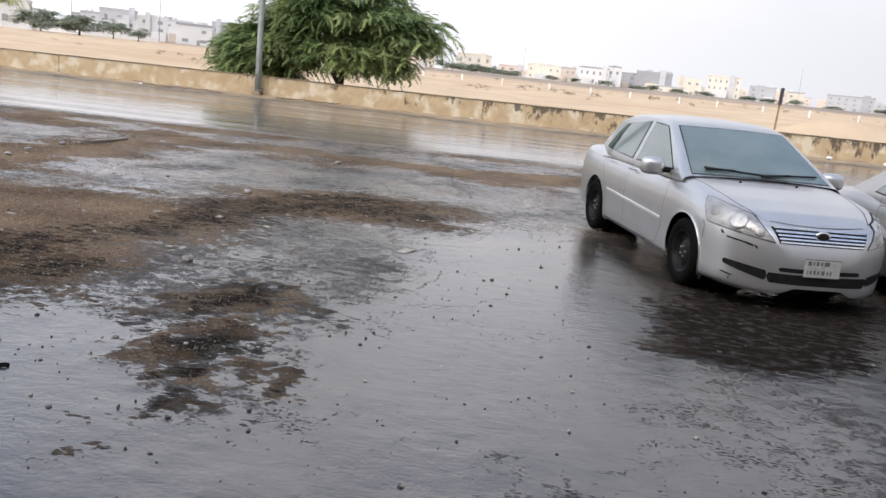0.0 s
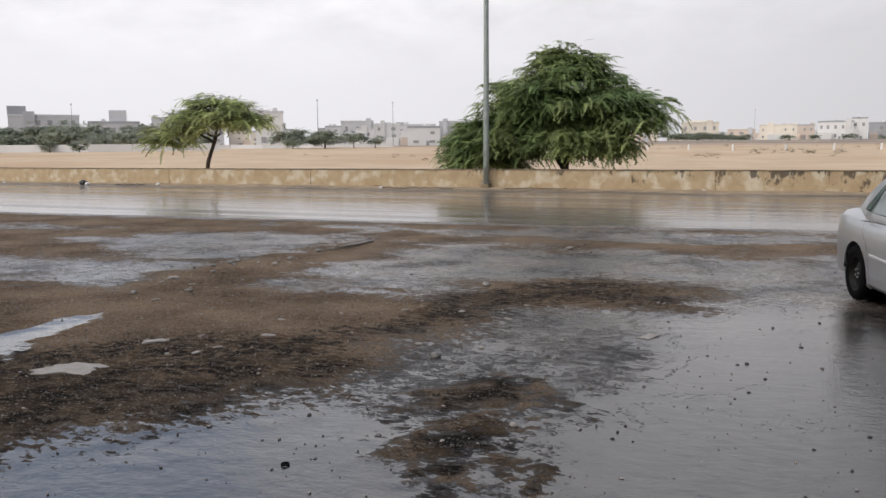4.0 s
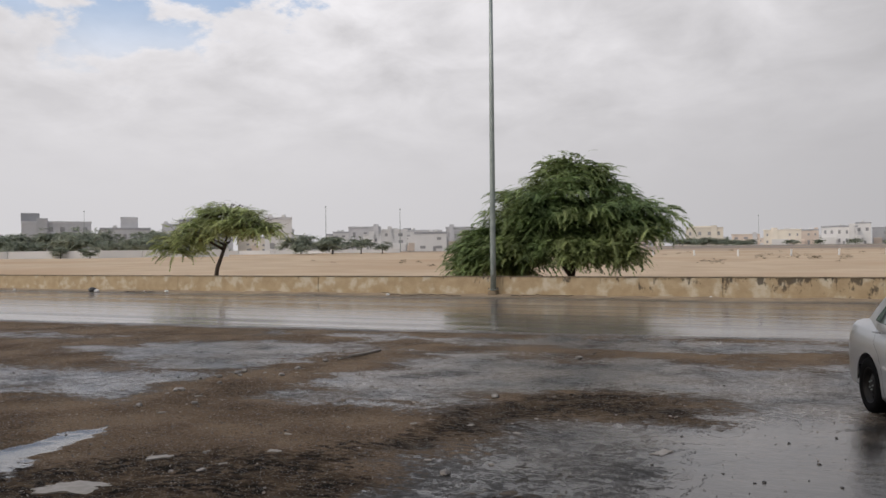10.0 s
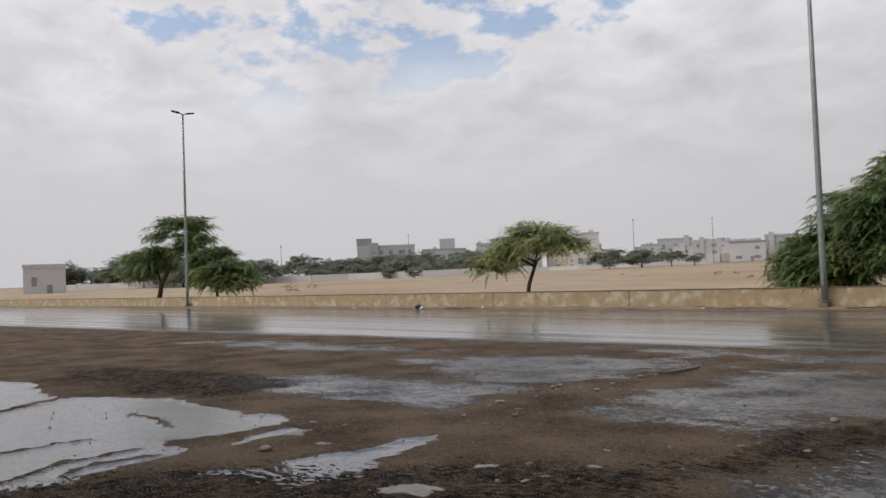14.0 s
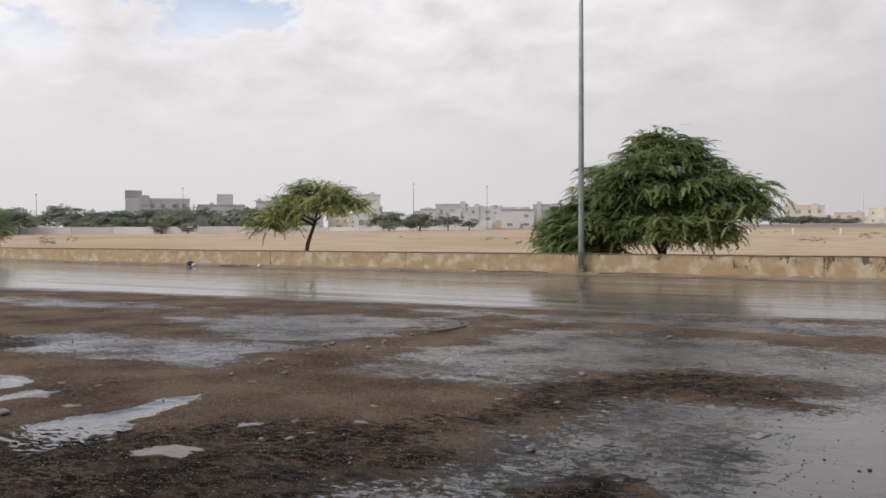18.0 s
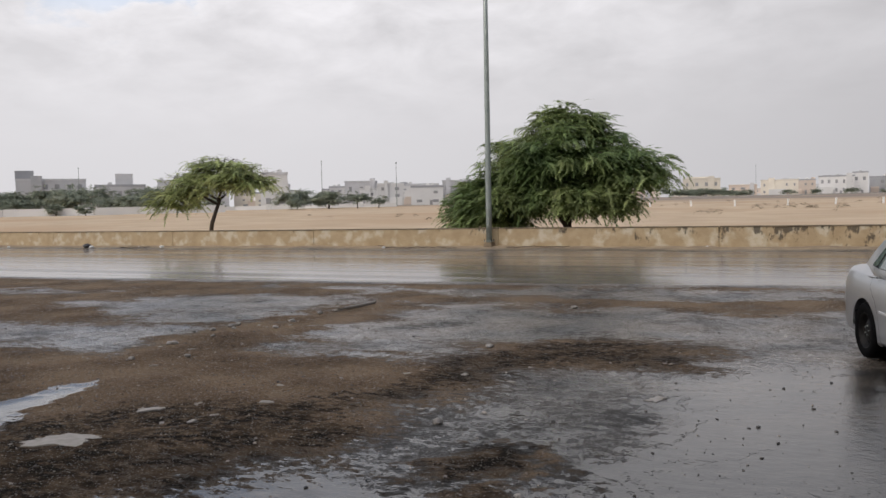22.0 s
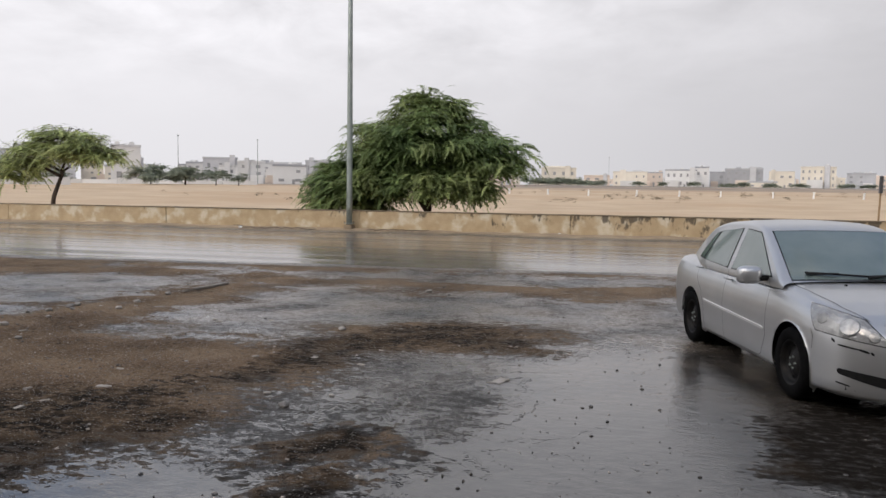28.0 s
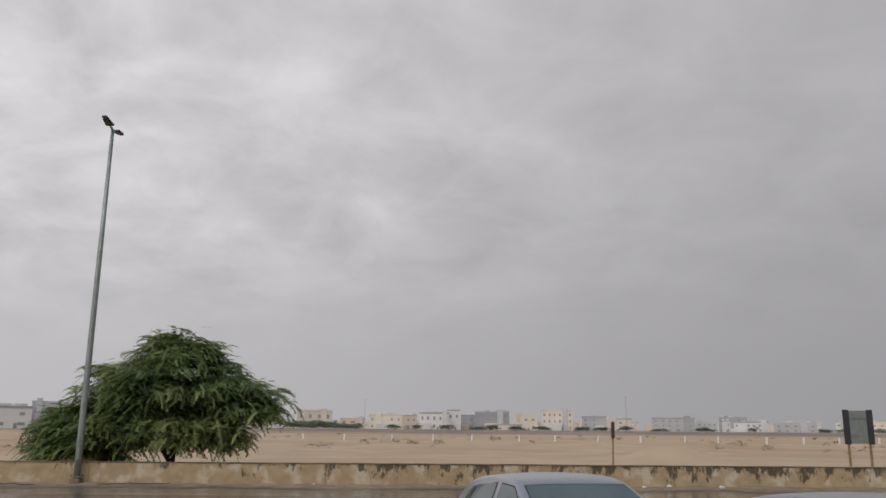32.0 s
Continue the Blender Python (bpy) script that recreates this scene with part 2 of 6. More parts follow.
def fbm(x, y, f=1.0, seed=0.0):
    """Smooth value noise on arrays, about -1 to 1."""
    out = np.zeros_like(x)
    amp = 0.5
    for o in range(4):
        gx, gy = x * f + seed + 17.3 * o, y * f - seed + 9.1 * o
        ix, iy = np.floor(gx), np.floor(gy)
        fx, fy = gx - ix, gy - iy
        fx, fy = fx * fx * (3 - 2 * fx), fy * fy * (3 - 2 * fy)

        def h(a, b):
            s = np.sin(a * 127.1 + b * 311.7) * 43758.5453
            return 2 * (s - np.floor(s)) - 1
        out += amp * ((h(ix, iy) * (1 - fx) + h(ix + 1, iy) * fx) * (1 - fy) + (h(ix, iy + 1) * (1 - fx) + h(ix + 1, iy + 1) * fx) * fy)
        amp *= 0.5
        f *= 2.1
    return out


def stroke(x, y, pts):
    """1 inside a brush stroke through (x, y, radius) points, falling through 0 at its edge."""
    best = np.full_like(x, -9.0)
    for (ax, ay, ar), (bx, by, br) in zip(pts, pts[1:] if len(pts) > 1 else pts):
        dx, dy = bx - ax, by - ay
        t = np.clip(((x - ax) * dx + (y - ay) * dy) / (dx * dx + dy * dy + 1e-9), 0, 1)
        r = ar + t * (br - ar)
        best = np.maximum(best, 1 - np.hypot(x - ax - t * dx, y - ay - t * dy) / r)
    return best


# outlines on the plan, (x, y): brown soil, the bare patches inside it, and what lies on them
SOIL = [
    [(-0.22, 10.79), (-0.9, 10.95), (-1.96, 10.83), (-2.89, 10.2), (-2.97, 9.3), (-3.5, 8.9), (-4.84, 9.09), (-5.58, 9.02), (-5.5, 10.65), (-5.47, 12.3), (-5.4, 13.88),
     (-6.83, 15.06), (-7.97, 15.6), (-12.0, 16.6), (-30.0, 15.6), (-60.0, 13.4), (-60.0, -2.0), (-4.6, 1.0), (-3.4, 3.4), (-2.75, 4.9), (-2.27, 5.5), (-2.43, 6.65), (-2.33, 7.83), (-2.22, 8.46), (-1.75, 8.93), (-1.21, 9.25), (-0.35, 9.51)],
    [(-7.85, 15.27), (-6.17, 15.52), (-3.2, 15.39), (-1.58, 15.07), (-0.2, 15.67), (1.44, 15.89), (3.5, 15.6), (3.5, 14.7), (1.4, 14.79), (-0.07, 13.79), (-1.45, 14.29), (-2.85, 14.09), (-4.37, 14.03), (-5.93, 13.81)],
    [(-20.0, 16.6), (-11.2, 17.1), (-5.7, 17.5), (1.6, 18.0), (9.0, 18.4), (9.0, 17.6), (1.6, 17.2), (-5.7, 16.6), (-11.2, 15.9), (-20.0, 15.2)],
]
BARE = [
    [(-12.81, 12.15), (-11.88, 13.39), (-9.54, 14.37), (-7.83, 14.74), (-6.81, 14.29), (-6.96, 12.37), (-7.58, 11.11), (-8.48, 10.72), (-10.23, 11.13)],
    [(-13.18, 8.07), (-12.0, 9.75), (-10.6, 10.13), (-9.12, 10.58), (-7.52, 10.59), (-7.06, 9.15), (-7.16, 8.17), (-8.23, 7.93), (-10.86, 7.89)],
    [(-24.0, 12.6), (-17.5, 12.4), (-14.2, 13.2), (-13.4, 14.2), (-17.0, 14.3), (-23.0, 13.9)],
]
BLACK_SOIL = [
    [(-0.56, 10.73), (-1.62, 11.03), (-2.54, 9.72), (-2.96, 8.78), (-2.98, 7.76), (-3.35, 6.81), (-4.86, 5.8), (-5.39, 5.45), (-6.6, 4.6), (-8.0, 2.6), (-12.0, 1.0), (-5.0, 1.0), (-3.2, 3.6),
     (-2.24, 5.8), (-2.58, 6.59), (-2.36, 7.46), (-2.15, 8.31), (-1.45, 9.08), (-0.43, 9.75)],
    [(-16.5, 6.4), (-13.0, 6.2), (-10.5, 7.2), (-11.5, 8.6), (-15.0, 8.8), (-18.0, 8.0)],
]
PATCH = [
    [(-1.5, 5.5), (-1.31, 6.08), (-1.0, 6.16), (-0.8, 5.94), (-0.78, 5.65), (-0.97, 5.42), (-1.25, 5.29)],
    [(-1.17, 4.45), (-1.15, 4.86), (-1.09, 5.11), (-0.81, 5.31), (-0.66, 5.08), (-0.69, 4.8), (-0.86, 4.58), (-0.88, 4.3), (-1.03, 4.24)],
    [(-0.63, 4.54), (-0.57, 4.66), (-0.43, 4.62), (-0.38, 4.47), (-0.52, 4.37)],
    [(-0.55, 4.2), (-0.45, 4.27), (-0.33, 4.14), (-0.42, 4.1)],
    [(-1.59, 5.53), (-1.3, 5.4), (-1.51, 5.16)],
]
BLACK_PATCH = [
    [(-0.88, 3.79), (-0.84, 4.16), (-0.59, 4.04), (-0.59, 3.93), (-0.78, 3.86)],
    [(-1.02, 3.40), (-0.94, 3.56), (-0.85, 3.49), (-0.93, 3.35)],
    [(-0.86, 5.93), (-0.55, 5.83), (-0.3, 5.53), (-0.34, 5.48), (-0.57, 5.72), (-0.84, 5.82)],
]
CAR_REFLECTION = [[(2.1, 7.94), (3.98, 8.41), (3.23, 6.38), (2.65, 5.85), (2.18, 5.82), (1.79, 5.88), (1.62, 5.99), (1.75, 6.91)]]  # dark reflection before the parked car, painted as black asphalt
SPATTER = [[(-1.85, 4.76), (-1.9, 5.96), (-2.3, 7.2), (-1.8, 8.0), (-0.6, 7.9), (-0.31, 5.61), (-0.23, 4.49), (-0.32, 4.0), (-0.84, 3.68), (-1.5, 4.31)]]
PALE_POOL = [
    [(-16.98, 5.66), (-16.46, 5.96), (-13.92, 5.37), (-11.59, 6.45), (-10.69, 6.37), (-9.14, 6.39), (-8.5, 6.65), (-8.05, 6.22), (-8.09, 5.53), (-8.17, 5.07), (-8.3, 4.78), (-7.53, 4.6),
     (-7.38, 4.22), (-7.34, 3.86), (-7.19, 3.37), (-7.15, 2.78), (-9.0, 1.6), (-22.0, 2.4), (-24.0, 5.4)],
    [(-5.88, 7.06), (-6.02, 6.57), (-5.92, 5.93), (-6.14, 5.44), (-6.21, 5.08), (-5.99, 4.75), (-6.35, 4.53), (-6.7, 4.13), (-6.51, 3.93), (-6.33, 4.23), (-5.79, 4.5), (-5.31, 4.42),
     (-5.27, 4.81), (-5.14, 5.22), (-5.37, 5.55), (-5.66, 5.64), (-5.57, 6.01)],
    [(-7.54, 4.87), (-7.47, 5.18), (-7.82, 6.07), (-7.51, 6.14), (-7.49, 5.55), (-7.33, 5.17)],
]
CRACK = [
    [(-12.6, 4.2, 0.10), (-13.12, 5.02, 0.14), (-13.5, 5.6, 0.2)], [(-10.7, 5.45, 0.04), (-9.81, 5.43, 0.08), (-9.2, 5.3, 0.04)],
    [(-9.22, 3.2, 0.05), (-9.29, 3.89, 0.06), (-9.18, 4.4, 0.04)], [(-7.7, 2.9, 0.06), (-8.1, 3.7, 0.1), (-8.1, 4.4, 0.07)], [(-7.4, 3.3, 0.05), (-7.75, 3.9, 0.08), (-7.6, 4.4, 0.05)],
]
CRUST = [
    [(-0.17, 2.68), (-0.03, 2.86), (0.18, 2.96), (0.44, 3.1), (0.54, 3.08), (0.73, 3.22), (0.8, 3.26), (0.73, 3.15), (0.54, 3.02), (0.36, 3.0), (0.18, 2.92), (-0.03, 2.81)],
    [(0.43, 3.22), (0.51, 3.43), (0.73, 3.43), (0.87, 3.52), (1.07, 3.54), (0.94, 3.43), (0.73, 3.32), (0.61, 3.3)],
    [(1.13, 3.58), (1.31, 3.66), (1.38, 3.56), (1.25, 3.43), (1.18, 3.33)],
    [(1.46, 3.56), (1.65, 3.68), (1.86, 3.73), (1.67, 3.52), (1.62, 3.31), (1.54, 3.41)],
    [(0.15, 2.66), (0.33, 2.86), (0.5, 2.86), (0.62, 2.74), (0.6, 2.6), (0.45, 2.58), (0.5, 2.72), (0.35, 2.75)],
    [(1.26, 2.88), (1.39, 2.98), (1.5, 2.93), (1.45, 2.83), (1.27, 2.79)],
]
POOL = [
    [(-2.75, 4.7), (-1.9, 4.75), (-1.45, 4.2), (-1.0, 3.3), (-0.3, 3.5), (0.0, 2.8), (0.1, 1.0), (-4.0, 1.0), (-3.3, 3.2)],
    [(0.0, 9.2), (1.2, 9.9), (1.7, 8.0), (1.5, 6.0), (1.2, 4.6), (0.5, 3.9), (-0.1, 4.6), (-0.1, 6.4), (-0.2, 8.0)],
    [(1.5, 9.7), (2.2, 12.2), (4.6, 12.0), (6.6, 8.4), (5.2, 6.3), (3.4, 5.7), (2.3, 6.3), (1.7, 7.6)],
    [(-6.08, 6.31), (-5.88, 7.09), (-5.62, 6.96), (-5.59, 6.27), (-5.49, 5.82)],
]


def inside(x, y, outlines):
    """Distance in metres to the nearest of the outlines, positive within them."""
    best = np.full(x.shape, -3.0)
    for pts in outlines:
        px, py = [p[0] for p in pts], [p[1] for p in pts]
        near = (x > min(px) - 2) & (x < max(px) + 2) & (y > min(py) - 2) & (y < max(py) + 2)
        if not near.any():
            continue
        qx, qy = x[near], y[near]
        away = np.full(qx.shape, 9e9)
        odd = np.zeros(qx.shape, bool)
        for (ax, ay), (bx, by) in zip(pts, pts[1:] + pts[:1]):
            dx, dy = bx - ax, by - ay
            t = np.clip(((qx - ax) * dx + (qy - ay) * dy) / (dx * dx + dy * dy), 0, 1)
            away = np.minimum(away, (qx - ax - t * dx) ** 2 + (qy - ay - t * dy) ** 2)
            if dy:
                odd ^= ((ay > qy) != (by > qy)) & (qx < ax + dx * (qy - ay) / dy)
        best[near] = np.maximum(best[near], np.where(odd, 1, -1) * np.sqrt(away))
    return best


def lot_stains_reflections(x, y):
    """Black soil, turbid sky-pale puddle water, crusted silt and a painted car reflection over the lot."""
    wx = x + 0.12 * fbm(x, y, 2.3, 13.1) + 0.10 * fbm(x, y, 7.0, 17.7)
    wy = y + 0.12 * fbm(x, y, 2.3, 21.4) + 0.10 * fbm(x, y, 7.0, 31.9)
    rough = fbm(x, y, 1.6, 2.2)
    dark = np.clip(0.66 + 0.7 * inside(wx, wy, BLACK_SOIL) + 0.4 * rough, 0, 0.88)
    dark = np.maximum(dark, np.clip(0.60 + 3.0 * inside(wx, wy, BLACK_PATCH), 0, 1))
    dark = np.maximum(dark, np.clip(0.62 + 1.8 * inside(wx, wy, PATCH) + 0.5 * fbm(x, y, 9.0, 3.3), 0, 1))
    dark = np.maximum(dark, np.clip(0.24 + 0.25 * inside(wx, wy, SPATTER) + 0.45 * fbm(x, y, 5.0, 8.3), 0, 0.6))
    # the dark that wet ground mirrors from the car, put into the colour
    dark = np.maximum(dark, np.clip(0.72 + 1.6 * inside(wx, wy, CAR_REFLECTION) + 0.25 * fbm(x, 2 * y, 3.0, 9.0), 0, 0.95))
    milky_sheen = np.clip(0.5 + 6.0 * inside(wx, wy, PALE_POOL) + 0.8 * fbm(x, y, 4.5, 4.4), 0, 1)
    crack = np.max([stroke(wx, wy, s) for s in CRACK], 0)
    milky_sheen = milky_sheen * (1 - np.clip(2.5 * crack + 0.9 * fbm(x, y, 6.0, 1.0), 0, 1) * (crack > -0.6))
    crust = np.clip(0.5 + 7.0 * inside(x + 0.4 * (wx - x), y + 0.4 * (wy - y), CRUST), 0, 1)
    return dark, milky_sheen, crust


def lot_fields(x, y):
    """Mud and standing water over the lot."""
    wx = x + 0.25 * fbm(x, y, 1.1, 3.1) + 0.16 * fbm(x, y, 4.0, 7.7)
    wy = y + 0.25 * fbm(x, y, 1.1, 11.4) + 0.16 * fbm(x, y, 4.0, 1.9)
    soil = np.minimum(inside(wx, wy, SOIL), -inside(wx, wy, BARE))
    mud = np.clip(0.5 + 0.85 * soil + (0.5 + 0.4 * np.clip((y - 8) / 4, 0, 1)) * fbm(0.7 * x, 1.5 * y, 1.5, 15.0) + 0.35 * fbm(x, y, 4.5, 5.0), 0, 1)
    mud = np.maximum(mud, np.clip(0.36 + 2.2 * inside(wx, wy, PATCH) + 1.1 * fbm(x, y, 8.0, 5.0), 0, 0.7))
    mud = mud * (1 - lot_stains_reflections(x, y)[1])
    wat = np.clip(0.5 + 1.1 * inside(wx, wy, POOL) + 0.3 * fbm(x, y, 2.5, 8.0), 0, 1) * (1 - mud)
    return mud, wat


def height(x, y):
    """The lie of the land, without the small relief."""
    road = np.clip((y - 15.2) / 11.0, 0, 1) * 0.31
    far = np.clip(np.hypot(0.5 * x, y) - 41, 0, 560) * 0.0109
    return road + np.clip((y - 27.2) / 1.5, 0, 1) * 0.2 + far * np.clip((y - 30) / 20, 0, 1)


def ground_material():
    m = bpy.data.materials.new("wet_ground")
    m.use_nodes = True
    nt = m.node_tree
    N, L = nt.nodes.new, nt.links.new
    p = nt.nodes["Principled BSDF"]
    tc = N("ShaderNodeTexCoord")

    def attr(n):
        a = N("ShaderNodeAttribute"); a.attribute_name = n
        return a.outputs["Fac"]

    def noise_f(sc, det=6.0, lo=0.3, hi=0.7, a=0.0, b=1.0, vec=None):
        n, r = N("ShaderNodeTexNoise"), N("ShaderNodeMapRange")
        n.inputs["Scale"].default_value, n.inputs["Detail"].default_value = sc, det
        L(vec or tc.outputs["Object"], n.inputs["Vector"])
        for i, v in enumerate((lo, hi, a, b)):
            r.inputs[i + 1].default_value = v
        L(n.outputs["Fac"], r.inputs[0])
        return r.outputs[0]

    def mixc(f, a, b):
        x = N("ShaderNodeMix"); x.data_type = "RGBA"
        L(f, x.inputs["Factor"])
        for s, v in (("A", a), ("B", b)):
            if isinstance(v, tuple):
                x.inputs[s].default_value = (*v, 1)
            else:
                L(v, x.inputs[s])
        return x.outputs["Result"]

    def mixf(f, a, b):
        x = N("ShaderNodeMix")
        L(f, x.inputs["Factor"])
        for s, v in (("A", a), ("B", b)):
            if isinstance(v, (int, float)):
                x.inputs[s].default_value = v
            else:
                L(v, x.inputs[s])
        return x.outputs["Result"]

    mud, wat, sand, road = attr("mud"), attr("wet"), attr("sand"), attr("road")
    # film: where the rain stands as a mirror between the rough grains
    streak = N("ShaderNodeMapping"); streak.inputs["Scale"].default_value = (0.75, 1.25, 1.0)
    L(tc.outputs["Object"], streak.inputs["Vector"])
    n1 = N("ShaderNodeTexNoise"); n1.inputs["Scale"].default_value = 9.0; n1.inputs["Detail"].default_value = 12; n1.inputs["Roughness"].default_value = 0.80
    L(streak.outputs[0], n1.inputs["Vector"])

    def math_n(op, a, b):
        x = N("ShaderNodeMath"); x.operation = op
        for i, v in enumerate((a, b)):
            if isinstance(v, (int, float)):
                x.inputs[i].default_value = v
            else:
                L(v, x.inputs[i])
        return x.outputs[0]
    crumb = N("ShaderNodeTexNoise"); crumb.inputs["Scale"].default_value = 11.0; crumb.inputs["Detail"].default_value = 12; crumb.inputs["Roughness"].default_value = 0.72
    L(streak.outputs[0], crumb.inputs["Vector"])
    ragged = N("ShaderNodeMapRange")
    for i, v in enumerate((0.25, 0.75, 0.0, 1.0)):
        ragged.inputs[i + 1].default_value = v
    L(math_n("ADD", mud, math_n("MULTIPLY", math_n("MULTIPLY", math_n("SUBTRACT", crumb.outputs["Fac"], 0.5), 2.6), math_n("MINIMUM", math_n("MULTIPLY", mud, 6.0), 1.0))), ragged.inputs[0])
    mud = ragged.outputs[0]
    level = math_n("ADD", n1.outputs["Fac"], math_n("MULTIPLY", wat, 0.34))
    level = math_n("SUBTRACT", level, math_n("MULTIPLY", mud, 0.34))
    dark, milky_sheen, crust = attr("dark"), attr("milky_sheen"), attr("crust")
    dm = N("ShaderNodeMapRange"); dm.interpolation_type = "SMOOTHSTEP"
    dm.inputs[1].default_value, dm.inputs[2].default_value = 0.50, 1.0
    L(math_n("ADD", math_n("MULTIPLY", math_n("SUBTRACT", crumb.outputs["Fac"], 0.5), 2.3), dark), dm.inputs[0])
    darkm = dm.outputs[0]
    lie = N("ShaderNodeSeparateXYZ")
    L(tc.outputs["Object"], lie.inputs[0])
    # brown fades out towards the car, so its painted reflection stays black
    loam = N("ShaderNodeMapRange"); loam.inputs[1].default_value, loam.inputs[2].default_value = 2.0, 1.2
    L(lie.outputs["X"], loam.inputs[0])
    level = math_n("SUBTRACT", level, math_n("MULTIPLY", darkm, 0.9))
    # grains of aggregate and gravel that stand out of the water
    vor = N("ShaderNodeTexVoronoi"); vor.inputs["Scale"].default_value = 46
    L(tc.outputs["Object"], vor.inputs["Vector"])
    gr = N("ShaderNodeMapRange"); gr.inputs[1].default_value, gr.inputs[2].default_value, gr.inputs[3].default_value, gr.inputs[4].default_value = 0.42, 0.26, 0.0, 1.0
    L(vor.outputs["Distance"], gr.inputs[0])
    pick = N("ShaderNodeSeparateColor")
    L(vor.outputs["Color"], pick.inputs[0])
    many = N("ShaderNodeMath"); many.operation = "GREATER_THAN"; many.inputs[1].default_value = 0.55
    L(pick.outputs[0], many.inputs[0])
    pale = N("ShaderNodeMath"); pale.operation = "GREATER_THAN"; pale.inputs[1].default_value = 0.78
    L(pick.outputs[1], pale.inputs[0])
    grains = math_n("MULTIPLY", gr.outputs[0], many.outputs[0])
    clump = noise_f(3.0, 6, 0.36, 0.52)
    curd = noise_f(48.0, 5, 0.48, 0.62, vec=streak.outputs[0])
    ring = N("ShaderNodeTexNoise"); ring.inputs["Scale"].default_value = 1.15; ring.inputs["Detail"].default_value = 5; ring.inputs["Distortion"].default_value = 0.6
    L(tc.outputs["Object"], ring.inputs["Vector"])
    band = math_n("SUBTRACT", 1.0, math_n("MULTIPLY", math_n("ABSOLUTE", math_n("SUBTRACT", ring.outputs["Fac"], 0.53), 0.0), 26.0))
    band = math_n("MAXIMUM", band, 0.0)
    shoal = math_n("MULTIPLY", curd, math_n("MAXIMUM", math_n("MULTIPLY", clump, math_n("SUBTRACT", 0.55, math_n("MULTIPLY", wat, 0.52))), math_n("MULTIPLY", band, 1.7)))
    close = N("ShaderNodeMapRange")
    L(lie.outputs["Y"], close.inputs[0])
    for i, v in enumerate((3.2, 6.5, 1.0, 0.0)):
        close.inputs[i + 1].default_value = v
    level = math_n("SUBTRACT", level, math_n("MULTIPLY", shoal, math_n("SUBTRACT", 0.28, math_n("MULTIPLY", close.outputs[0], 0.20))))
    level = math_n("ADD", level, math_n("MULTIPLY", close.outputs[0], 0.10))
    level = math_n("ADD", level, math_n("MULTIPLY", milky_sheen, 0.5))
    flake = math_n("MULTIPLY", crust, noise_f(44.0, 9, 0.36, 0.66, vec=streak.outputs[0]))
    level = math_n("SUBTRACT", level, math_n("MULTIPLY", flake, 0.5))
    level = math_n("ADD", level, noise_f(0.8, 4, 0.3, 0.7, -0.08, 0.14))
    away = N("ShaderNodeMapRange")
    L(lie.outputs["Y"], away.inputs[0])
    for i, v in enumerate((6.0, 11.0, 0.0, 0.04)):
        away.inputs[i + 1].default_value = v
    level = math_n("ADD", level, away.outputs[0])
    fr = N("ShaderNodeMapRange"); fr.interpolation_type = "SMOOTHSTEP"
    fr.inputs[1].default_value, fr.inputs[2].default_value = 0.415, 0.585
    L(level, fr.inputs[0])
    film = fr.outputs[0]
    asphalt = mixc(noise_f(110, 3), (0.012, 0.0115, 0.011), (0.042, 0.040, 0.037))
    asphalt = mixc(noise_f(1.5, 6, 0.42, 0.66), asphalt, (0.034, 0.031, 0.027))
    mudc = mixc(noise_f(26, 10, 0.36, 0.62), (0.135, 0.094, 0.060), (0.042, 0.030, 0.020))
    mudc = mixc(noise_f(0.9, 6, 0.36, 0.62), mudc, (0.185, 0.133, 0.087))
    mudc = mixc(noise_f(75, 3, 0.60, 0.68), mudc, (0.24, 0.205, 0.165))
    mudc = mixc(noise_f(38, 4, 0.58, 0.68), mudc, (0.016, 0.012, 0.009))
    sandc = mixc(noise_f(0.22, 9, 0.35, 0.65), (0.49, 0.382, 0.265), (0.42, 0.325, 0.222))
    sandc = mixc(noise_f(0.04, 7, 0.48, 0.66), sandc, (0.405, 0.292, 0.188))
    reach = N("ShaderNodeSeparateXYZ")
    L(tc.outputs["Object"], reach.inputs[0])
    gravel = N("ShaderNodeMapRange"); gravel.inputs[1].default_value, gravel.inputs[2].default_value = 190.0, 265.0
    L(reach.outputs["Y"], gravel.inputs[0])
    sandc = mixc(math_n("MULTIPLY", gravel.outputs[0], noise_f(0.012, 6, 0.28, 0.50)), sandc, (0.23, 0.19, 0.155))
    apron = N("ShaderNodeSeparateXYZ")
    L(tc.outputs["Object"], apron.inputs[0])
    side = N("ShaderNodeMapRange"); side.inputs[1].default_value, side.inputs[2].default_value = 27.0, 27.6
    L(apron.outputs["Y"], side.inputs[0])
    sandc = mixc(side.outputs[0], mixc(noise_f(2.0, 7, 0.35, 0.65), (0.31, 0.245, 0.165), (0.22, 0.17, 0.115)), sandc)
    silt = mixc(noise_f(2.2, 8, 0.35, 0.65), (0.018, 0.018, 0.018), (0.009, 0.009, 0.010))
    silt = mixc(noise_f(7.0, 12, 0.46, 0.62), silt, (0.030, 0.028, 0.026))
    asphalt = mixc(film, asphalt, silt)
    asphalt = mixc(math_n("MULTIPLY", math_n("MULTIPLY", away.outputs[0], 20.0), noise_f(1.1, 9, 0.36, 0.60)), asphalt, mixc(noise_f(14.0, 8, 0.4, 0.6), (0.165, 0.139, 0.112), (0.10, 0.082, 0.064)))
    col = mixc(mud, asphalt, mudc)
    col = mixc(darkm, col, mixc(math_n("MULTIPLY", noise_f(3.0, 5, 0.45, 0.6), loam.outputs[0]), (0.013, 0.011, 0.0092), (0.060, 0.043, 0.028)))
